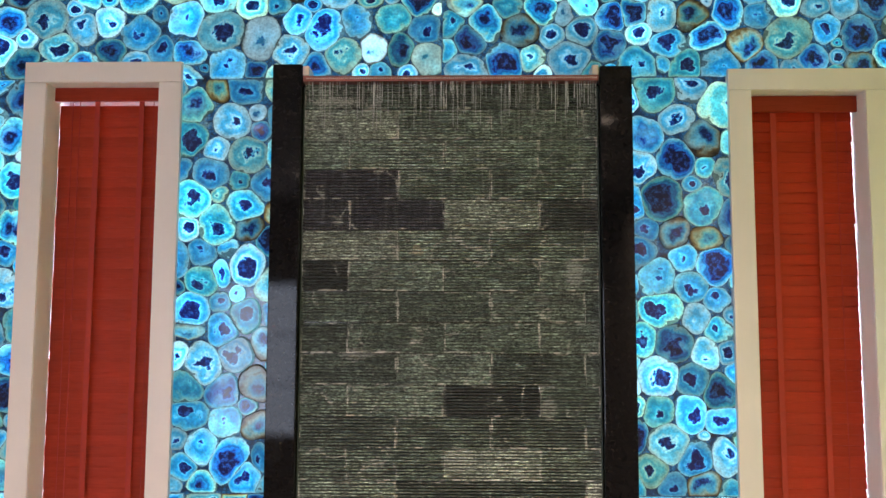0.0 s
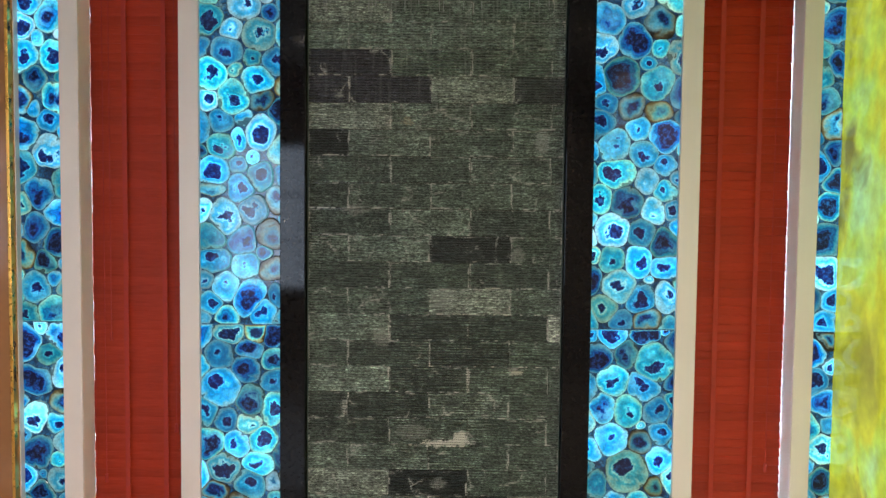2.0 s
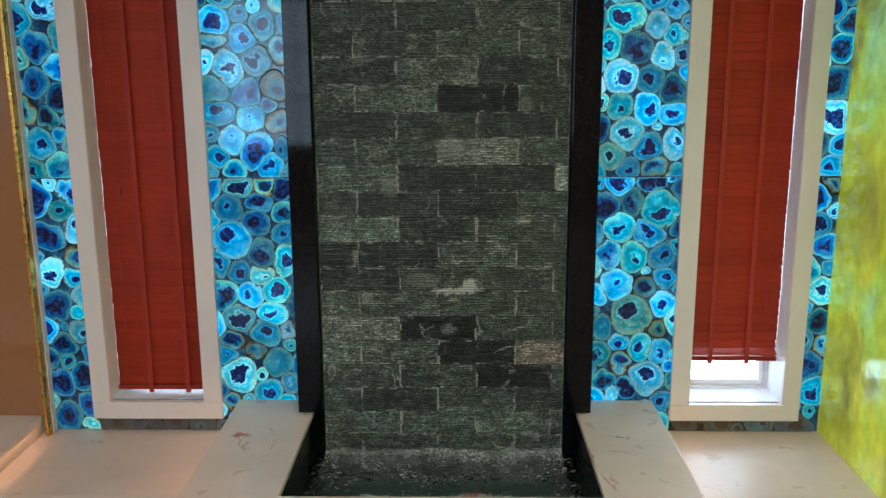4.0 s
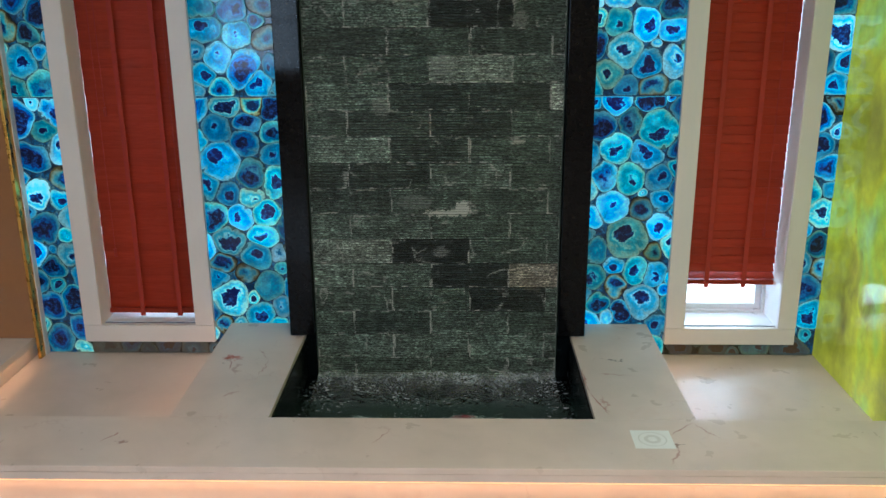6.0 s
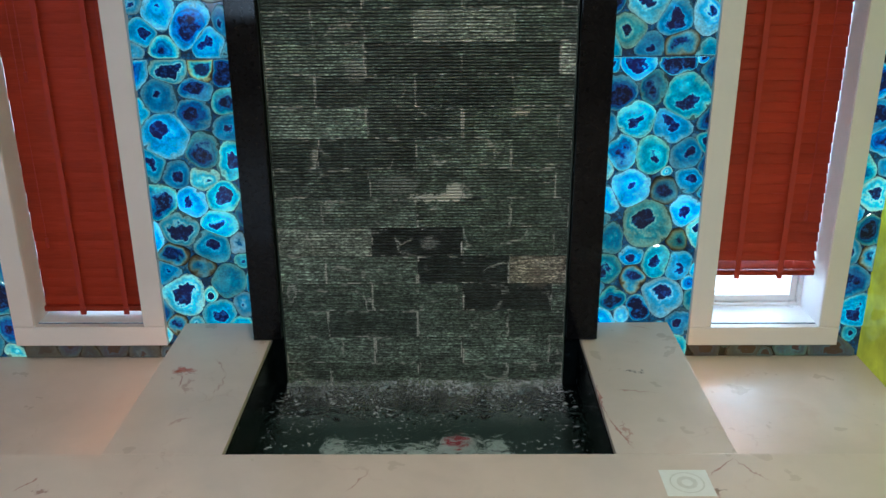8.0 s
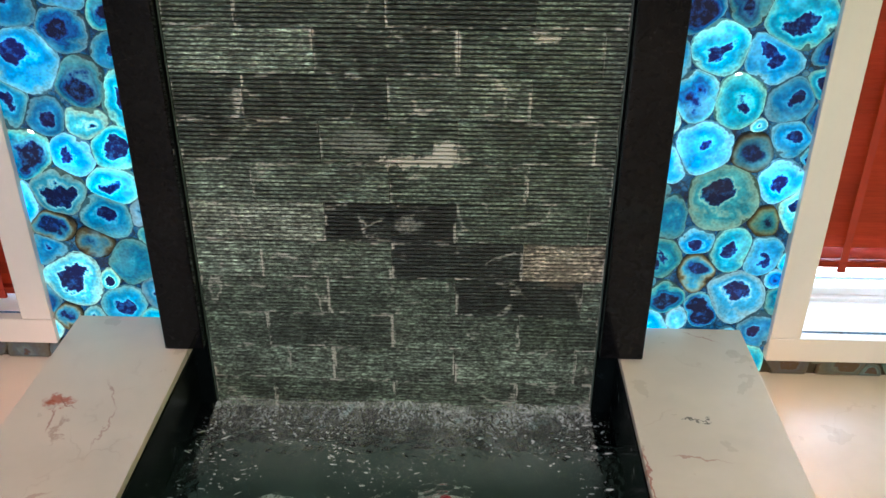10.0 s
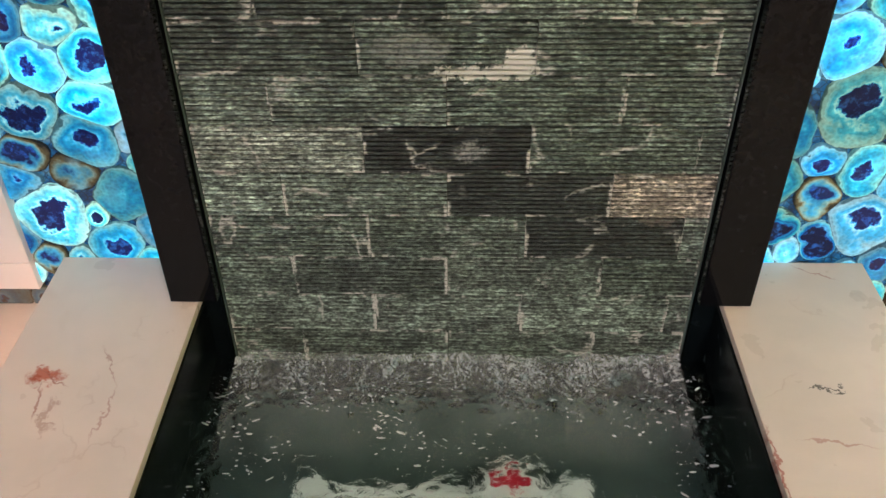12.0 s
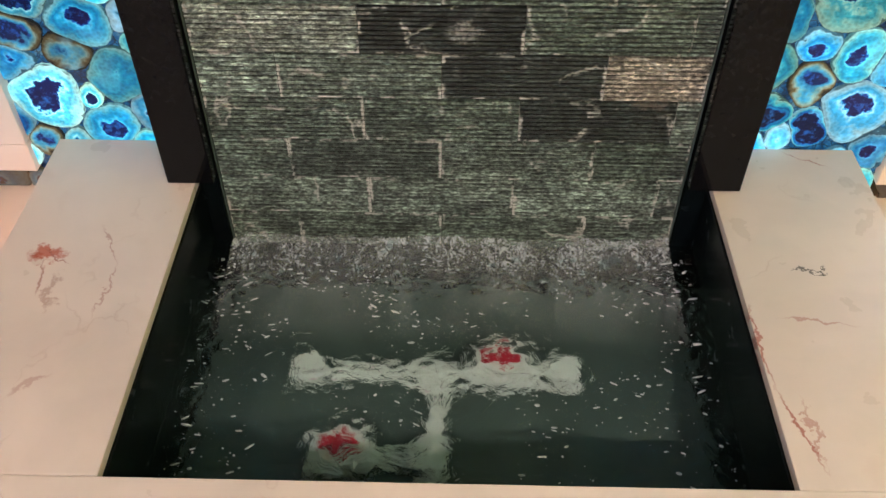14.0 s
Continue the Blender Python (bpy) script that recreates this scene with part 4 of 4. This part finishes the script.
# ribbed slate tiles
TILE_Z0, TILE_H = 0.651, 0.0992
TONES = {"n": (0.044, 0.054, 0.045), "l": (0.118, 0.128, 0.112), "g": (0.086, 0.102, 0.088), "d": (0.012, 0.014, 0.013), "p": (0.016, 0.015, 0.020), "w": (0.24, 0.25, 0.22), "b": (0.115, 0.098, 0.082), "m": (0.062, 0.074, 0.063), "k": (0.028, 0.034, 0.029)}
ODD = {-5: "nnnn", -3: "nkmn", -1: "gmdb", 1: "mmnn", 3: "kkmn", 5: "nkkn", 7: "nnlm", 9: "nmdn", 11: "knnm", 13: "dmnm", 15: "ppld", 17: "gggm", 19: "mkkk"}
EVEN = {-4: "mmmm", -2: "nndm", 0: "ldnn", 2: "knnn", 4: "gknm", 6: "mkkw", 8: "knkn", 10: "kmkn", 12: "nnmn", 14: "lmnn", 16: "pnnm", 18: "lmmm"}


def tile_mesh(w, h):
    """A tile with ten ribs, its face towards -y."""
    bm = bmesh.new()
    ribs = 10
    prof = [(0.024, 0.0)]
    for i in range(ribs):
        a, c = i / ribs, 1 / ribs
        prof += [(0.0010, (a + c * 0.02) * h), (0.0, (a + c * 0.12) * h), (0.0, (a + c * 0.58) * h), (0.0012, (a + c * 0.70) * h), (0.017, (a + c * 0.72) * h), (0.017, (a + c * 0.98) * h)]
    prof += [(0.024, h)]
    rows = [[bm.verts.new((x, y, z)) for y, z in prof] for x in (-w / 2, w / 2)]
    for i in range(len(prof) - 1):
        bm.faces.new((rows[0][i], rows[0][i + 1], rows[1][i + 1], rows[1][i]))
    for r in rows:
        bm.faces.new(r)
    return mesh_of(bm, "slate_tile", SLATE)


shapes = {}
trng = random.Random(11)
for row in range(-5, 20):
    z0 = TILE_Z0 + TILE_H * row + 0.0009
    h = TILE_H - 0.0018
    if z0 + h > 2.621:
        h = 2.621 - z0
    cuts = [S_L + 0.0042, -0.308, 0.0, 0.306, S_R - 0.0042] if row % 2 else [S_L + 0.0042, -0.15, 0.15, 0.45, S_R - 0.0042]
    code = (ODD if row % 2 else EVEN)[row]
    for i in range(4):
        x0, x1 = cuts[i] + 0.0007, cuts[i + 1] - 0.0007
        key = (round(x1 - x0, 4), round(h, 4))
        if key not in shapes:
            shapes[key] = tile_mesh(*key)
        t = new("slate_tile", shapes[key])
        t.parent = wwall
        t.location = ((x0 + x1) / 2 - WX, trng.uniform(-0.0018, 0.0018), z0 - WZ)
        k = trng.uniform(0.85, 1.18)
        t.color = (*[min(1, c * k * w) for c, w in zip(TONES[code[i]], (2.0, 2.15, 2.1))], 1)

# ---------------------------------------------------------------- agate slices
arng = random.Random(21)
# large slices that stand out: kind and core size, then x, z, half width, half height
BIG = []
KIND = {"b": 0.2, "p": 0.55, "d": 0.8, "t": 0.92, "g": 0.93, "w": 0.99, "k": 0.81}


def big_slices(codes, rows):
    for code, (x, z, rx, rz) in zip(codes.split(), rows):
        BIG.append((x, z, math.sqrt(rx * rz), rx, rz, code))


big_slices("p2 p2 b3 b1 p4 w0 b4 b1 p3 d4 d4 p1 p2 w0 d3 w0 b1 b2 b2 p2",
           ((-1.388, 2.891, 0.065, 0.068), (-1.166, 2.879, 0.044, 0.048), (-1.055, 2.834, 0.068, 0.056), (-0.899, 2.894, 0.057, 0.053), (-0.78, 2.849, 0.072, 0.064), (-0.632, 2.816, 0.06, 0.08), (-0.417, 2.841, 0.068, 0.065), (-0.31, 2.871, 0.042, 0.053), (-0.357, 2.761, 0.065, 0.053), (-0.885, 2.763, 0.049, 0.038), (-1.151, 2.774, 0.046, 0.038), (-1.264, 2.855, 0.052, 0.044), (-0.533, 2.768, 0.068, 0.052), (-0.251, 2.78, 0.036, 0.052), (-0.153, 2.77, 0.034, 0.065), (-0.066, 2.74, 0.049, 0.049), (-0.174, 2.89, 0.052, 0.048), (-0.076, 2.85, 0.046, 0.042), (-0.506, 2.882, 0.04, 0.052), (-0.984, 2.774, 0.04, 0.04)))
big_slices("d3 t4 t3 d5 d5 p1 d4 p1 d6 p2 t2 d5 d4 b1 p4 b2 d5 d5 t3 b4 p2 d6 d5 b3",
           ((0.137, 2.868, 0.049, 0.068), (0.253, 2.844, 0.057, 0.057), (0.365, 2.823, 0.034, 0.03), (0.331, 2.917, 0.057, 0.042), (0.204, 2.733, 0.052, 0.056), (0.425, 2.738, 0.064, 0.056), (0.56, 2.787, 0.046, 0.057), (0.465, 2.837, 0.046, 0.046), (0.571, 2.886, 0.048, 0.048), (0.735, 2.895, 0.053, 0.049), (0.84, 2.885, 0.053, 0.046), (0.886, 2.825, 0.057, 0.042), (0.965, 2.904, 0.049, 0.049), (1.069, 2.893, 0.052, 0.036), (1.162, 2.814, 0.068, 0.065), (1.296, 2.843, 0.038, 0.049), (1.399, 2.822, 0.053, 0.065), (1.245, 2.735, 0.043, 0.043), (1.019, 2.785, 0.053, 0.046), (0.761, 2.79, 0.057, 0.042), (1.261, 2.918, 0.061, 0.03), (0.639, 2.896, 0.049, 0.057), (0.079, 2.809, 0.046, 0.057), (0.657, 2.836, 0.038, 0.038)))
big_slices("b3 b3 b3 b3 t4 d6 b2 p3 b1 b3 t2 b4 b2 b2 d5 b3",
           ((-0.862, 2.255, 0.062, 0.066), (-0.771, 2.164, 0.066, 0.084), (-0.678, 2.227, 0.062, 0.066), (-0.871, 2.157, 0.04, 0.04), (-0.662, 2.164, 0.048, 0.044), (-0.597, 2.115, 0.029, 0.084), (-0.821, 2.079, 0.044, 0.044), (-0.664, 2.036, 0.055, 0.067), (-0.733, 2.089, 0.031, 0.031), (-0.819, 1.978, 0.062, 0.048), (-0.753, 2.004, 0.026, 0.048), (-0.848, 1.891, 0.057, 0.053), (-0.755, 1.909, 0.035, 0.029), (-0.668, 1.863, 0.044, 0.053), (-0.857, 1.809, 0.066, 0.022), (-0.747, 1.813, 0.046, 0.055)))
big_slices("g1 p4 p4 g0 d3 b1 b4 b2 t2 b3 b0 d4 b4 b3 d3 b1 d5",
           ((-0.604, 1.776, 0.031, 0.057), (-0.702, 1.733, 0.048, 0.057), (-0.805, 1.693, 0.062, 0.075), (-0.624, 1.634, 0.057, 0.053), (-0.736, 1.612, 0.048, 0.066), (-0.858, 1.633, 0.046, 0.055), (-0.849, 1.534, 0.066, 0.044), (-0.723, 1.519, 0.055, 0.055), (-0.627, 1.505, 0.048, 0.048), (-0.653, 1.561, 0.028, 0.032), (-0.803, 1.429, 0.053, 0.053), (-0.706, 1.378, 0.069, 0.083), (-0.859, 1.366, 0.041, 0.037), (-0.66, 1.34, 0.055, 0.055), (-0.609, 1.394, 0.026, 0.062), (-0.799, 1.317, 0.053, 0.031), (-0.885, 1.456, 0.031, 0.031)))
big_slices("b3 d6 b4 b1 t3 t1 b3 b3 b2 d6 b2 b4 b3 p0 w0 d5",
           ((0.627, 2.237, 0.04, 0.079), (0.723, 2.254, 0.07, 0.075), (0.863, 2.233, 0.063, 0.059), (0.668, 2.157, 0.04, 0.04), (0.769, 2.143, 0.048, 0.053), (0.869, 2.122, 0.059, 0.038), (0.638, 2.079, 0.046, 0.071), (0.705, 1.988, 0.062, 0.066), (0.798, 2.058, 0.042, 0.046), (0.891, 2.031, 0.062, 0.062), (0.818, 1.967, 0.067, 0.05), (0.716, 1.894, 0.088, 0.057), (0.895, 1.924, 0.042, 0.034), (0.825, 1.861, 0.044, 0.044), (0.903, 1.818, 0.038, 0.038), (0.759, 1.777, 0.055, 0.059)))
big_slices("b4 p1 b2 p3 b3 d4 b3 b1 b3 b3 d6 p2 b5 p0 p2 t3 b2",
           ((0.649, 1.79, 0.04, 0.062), (0.86, 1.743, 0.042, 0.05), (0.927, 1.747, 0.026, 0.035), (0.705, 1.67, 0.062, 0.057), (0.817, 1.655, 0.053, 0.062), (0.899, 1.616, 0.053, 0.062), (0.609, 1.637, 0.026, 0.044), (0.699, 1.554, 0.048, 0.044), (0.809, 1.546, 0.048, 0.075), (0.908, 1.533, 0.057, 0.04), (0.624, 1.479, 0.035, 0.057), (0.735, 1.45, 0.066, 0.062), (0.818, 1.402, 0.053, 0.062), (0.917, 1.407, 0.044, 0.057), (0.678, 1.366, 0.057, 0.044), (0.845, 1.324, 0.062, 0.044), (0.745, 1.317, 0.046, 0.037)))
big_slices("p6 t6 k9 b1 d5 d3 d4 b4 b3 d4 b2 b2 p1 b2",
           ((-0.794, 1.249, 0.062, 0.04), (-0.686, 1.258, 0.044, 0.04), (-0.614, 1.25, 0.04, 0.053), (-0.828, 1.158, 0.057, 0.057), (-0.713, 1.181, 0.064, 0.032), (-0.616, 1.141, 0.044, 0.044), (-0.726, 1.106, 0.055, 0.051), (-0.609, 1.061, 0.051, 0.051), (-0.827, 1.036, 0.074, 0.083), (-0.706, 0.979, 0.051, 0.064), (-0.616, 0.952, 0.046, 0.069), (-0.805, 0.902, 0.044, 0.044), (-0.715, 0.887, 0.046, 0.041), (-0.882, 0.932, 0.037, 0.051)))
big_slices("d5 b5 b4 p5 b2 t5 b2 b3 t2 b2 t2 p5 b2 b2 b4",
           ((-0.863, 0.804, 0.06, 0.051), (-0.76, 0.805, 0.064, 0.046), (-0.664, 0.817, 0.064, 0.051), (-0.815, 0.711, 0.069, 0.055), (-0.677, 0.724, 0.069, 0.051), (-0.852, 0.616, 0.06, 0.032), (-0.709, 0.648, 0.06, 0.064), (-0.621, 0.653, 0.028, 0.041), (-0.75, 0.569, 0.046, 0.037), (-0.666, 0.511, 0.055, 0.06), (-0.882, 0.545, 0.046, 0.032), (-0.826, 0.457, 0.078, 0.06), (-0.707, 0.391, 0.06, 0.046), (-0.621, 0.427, 0.032, 0.051), (-0.864, 0.346, 0.032, 0.041)))
big_slices("b5 k9 d5 d4 b4 b3 b4 d4 b0 b2 b2 t3 b3",
           ((0.712, 1.256, 0.057, 0.035), (0.84, 1.261, 0.062, 0.031), (0.638, 1.17, 0.069, 0.055), (0.769, 1.182, 0.04, 0.048), (0.877, 1.149, 0.07, 0.079), (0.712, 1.075, 0.062, 0.057), (0.829, 1.058, 0.053, 0.053), (0.677, 0.977, 0.044, 0.062), (0.778, 0.966, 0.048, 0.062), (0.894, 0.962, 0.053, 0.044), (0.714, 0.846, 0.057, 0.057), (0.826, 0.839, 0.041, 0.046), (0.91, 0.875, 0.041, 0.041)))
big_slices("p4 b2 b1 b3 b2 b2 b3 t4 t3 p2 k9 b2 b4 d5",
           ((0.778, 0.723, 0.075, 0.079), (0.903, 0.766, 0.044, 0.048), (0.655, 0.668, 0.041, 0.055), (0.642, 0.557, 0.046, 0.051), (0.736, 0.605, 0.041, 0.028), (0.816, 0.583, 0.046, 0.055), (0.898, 0.567, 0.041, 0.051), (0.745, 0.516, 0.037, 0.046), (0.886, 0.661, 0.032, 0.037), (0.843, 0.441, 0.083, 0.069), (0.776, 0.409, 0.044, 0.04), (0.672, 0.439, 0.041, 0.041), (0.914, 0.358, 0.041, 0.046), (0.636, 0.803, 0.035, 0.04)))
PANELS = [(LEFT, -0.0125, 2.676, TOP), (-0.0115, RIGHT, 2.676, TOP), (LEFT, 0.0, 1.283, 2.674), (0.0, RIGHT, 1.283, 2.674), (LEFT, 0.0, PLAT + 0.002, 1.281), (0.0, RIGHT, PLAT + 0.002, 1.281)]
HIDE = [(WIN[1][0], WIN[1][1], WIN[1][4], WIN[1][5]), (WIN[2][0], WIN[2][1], WIN[2][4], WIN[2][5]), (-0.562, 0.604, -1.0, 2.668)]


def covered(x, z, r):
    return any(a + 0.02 < x < b - 0.02 and c + 0.02 < z < d - 0.02 for a, b, c, d in HIDE)


sites = []
for pi, (a, b, c, d) in enumerate(PANELS):
    mine = [b_ for b_ in BIG if a <= b_[0] < b and c <= b_[1] < d]
    for r0, r1, tries, close in ((0.050, 0.062, 2200, 0.93), (0.036, 0.048, 3000, 0.92), (0.024, 0.034, 4000, 0.96), (0.014, 0.020, 300, 1.0)):
        for _ in range(tries):
            r = arng.uniform(r0, r1)
            x, z = arng.uniform(a + r * 0.3, b - r * 0.3), arng.uniform(c + r * 0.3, d - r * 0.3)
            if covered(x, z, r):
                continue
            if all((x - s[0]) ** 2 + (z - s[1]) ** 2 > (close * (r + s[2])) ** 2 for s in mine):
                mine.append((x, z, r, r, r, ""))
    sites.append(mine)


def slice_outline(site, mine, panel_box, n=26):
    """A rounded outline that keeps clear of the neighbours and is cut off at the panel's edges."""
    x, z, r, rx, rz, code = site
    a, b, c, d = panel_box
    el, th = arng.uniform(0.0, 0.30), arng.uniform(0, math.pi)
    lob = [arng.uniform(-1, 1) for _ in range(6)]
    grow = arng.uniform(1.22, 1.55)
    near = [s for s in mine if s is not site and (s[0] - x) ** 2 + (s[1] - z) ** 2 < (2.2 * (r + s[2])) ** 2]
    out = []
    for i in range(n):
        t = i * math.tau / n
        ct, st = math.cos(t), math.sin(t)
        if code:
            own_r = rx * rz / math.hypot(rz * ct, rx * st) * grow
        else:
            own_r = r * grow
        R = own_r * (1 + (el * 0.4 if code else el) * math.cos(2 * (t - th)) + 0.14 * (lob[0] * math.cos(3 * t) + lob[1] * math.sin(3 * t)) + 0.06 * (lob[2] * math.cos(5 * t + lob[3])) + 0.02 * math.sin(8 * t + lob[4] * 3))
        for sx, sz, sr, sx2, sz2, sc in near:
            dx, dz = sx - x, sz - z
            D = math.hypot(dx, dz)
            proj = (dx * ct + dz * st) / D
            if proj > 0.05:
                ea = rx * rz / math.hypot(rz * dx / D, rx * dz / D)
                eb = sx2 * sz2 / math.hypot(sz2 * dx / D, sx2 * dz / D)
                lim = D * ea / (ea + eb) - 0.0009
                R = min(R, max(lim, r * 0.4) / proj)
        out.append(R)
    sm = [(out[i - 1] + 2 * out[i] + out[(i + 1) % n]) / 4 for i in range(n)]
    pts = []
    for i in range(n):
        t = i * math.tau / n
        px, pz = sm[i] * math.cos(t), sm[i] * math.sin(t)
        px = min(max(px, a - x + 0.001), b - x - 0.001)
        pz = min(max(pz, c - z + 0.001), d - z - 0.001)
        for wa, wb, wc, wd in HIDE[:2]:
            # cut off behind the window casings
            if wa < x + px < wb and wc < z + pz < wd:
                if x <= wa + 0.025:
                    px = min(px, wa + 0.055 - x)
                elif x >= wb - 0.025:
                    px = max(px, wb - 0.055 - x)
                elif z >= wd - 0.025:
                    pz = max(pz, wd - 0.055 - z)
                elif z <= wc + 0.025:
                    pz = min(pz, wc + 0.055 - z)
        pts.append((px, pz))
    return pts


def slice_geometry(pts, at, verts, faces, uvs):
    """Rings from the core to the rim, with the share of the way out as the first texture coordinate."""
    n = len(pts)
    base = len(verts)
    rings = ((0.5, 0.0, 0.5), (0.93, 0.0, 0.93), (1.0, 0.003, 1.0))
    ox, oz = arng.uniform(-0.32, 0.32) * abs(pts[0][0]), arng.uniform(-0.32, 0.32) * abs(pts[0][0])
    verts.append((at[0] + ox, at[1], at[2] + oz))
    uvs.append((0.0, 0.0))
    for f, y, u in rings:
        for px, pz in pts:
            verts.append((at[0] + px * f + ox * (1 - f), at[1] + y, at[2] + pz * f + oz * (1 - f)))
            uvs.append((u, 0.5))
    for px, pz in pts:
        verts.append((at[0] + px, at[1] + 0.011, at[2] + pz))
        uvs.append((1.0, 0.5))
    for i in range(n):
        j = (i + 1) % n
        faces.append((base, base + 1 + i, base + 1 + j))
        for k in range(3):
            q = base + 1 + k * n
            faces.append((q + i, q + n + i, q + n + j, q + j))


def slice_mesh(name, verts, faces, uvs, mat):
    me = bpy.data.meshes.new(name)
    me.from_pydata(verts, [], faces)
    lay = me.uv_layers.new(name="ring")
    idx = np.empty(len(me.loops), dtype=np.int32)
    me.loops.foreach_get("vertex_index", idx)
    lay.data.foreach_set("uv", np.array(uvs, dtype=np.float32)[idx].ravel())
    me.materials.append(mat)
    return me


count = 0
rv, rf, ru = [], [], []
dv, df, du = [], [], []
order = [(pi, s) for pi in (4, 5, 2, 3, 0, 1) for s in sites[pi]]
order.sort(key=lambda e: -e[1][2])
for pi, s in order:
    if s[0] + s[2] < LEFT + 0.01:
        continue
    pts = slice_outline(s, sites[pi], PANELS[pi], 26 if s[2] > 0.03 else 14)
    if s[1] < 0.30 and any(w[0] < s[0] < w[1] for w in HIDE[:2]):
        # below the windows there is no light box
        slice_geometry(pts, (s[0], AG - 0.0025, s[1]), dv, df, du)
    elif s[2] > 0.027 and count < 300 and s[1] < 3.02:
        v, f, u = [], [], []
        slice_geometry(pts, (0, 0, 0), v, f, u)
        ob = new("agate_slice", slice_mesh("agate_slice", v, f, u, AGATE))
        ob.parent = wall_north
        ob.matrix_basis = pose(s[0], AG + 0.001, s[1], arng.uniform(-0.35, 0.35), 0, arng.uniform(-0.35, 0.35))
        if s[5]:
            core, kind = int(s[5][1]) * 0.088, KIND[s[5][0]]
        else:
            core, kind = 0.02 + 0.42 * arng.random() ** 1.5, arng.random() * 0.96
            if s[0] < WIN[1][0] + 0.03 or s[0] > WIN[2][1] - 0.03:
                # the outer strips hold darker slices
                core, kind = core + 0.12, arng.choice((0.2, 0.3, 0.55, 0.75, 0.8, 0.8, 0.85, 0.9))
        ob.color = (core, kind, 1, 1)
        count += 1
    else:
        slice_geometry(pts, (s[0], AG + 0.0014, s[1]), rv, rf, ru)
ob = new("small_agate_slices", slice_mesh("small_agate_slices", rv, rf, ru, AGATE_FAR))
ob.parent = wall_north
tagged(ob, "small backlit agate slices filling the gaps", kind="stuff")
ob = new("unlit_agate_slices", slice_mesh("unlit_agate_slices", dv, df, du, AGATE_DULL))
ob.parent = wall_north
tagged(ob, "brown unlit agate slices below the windows", kind="stuff")
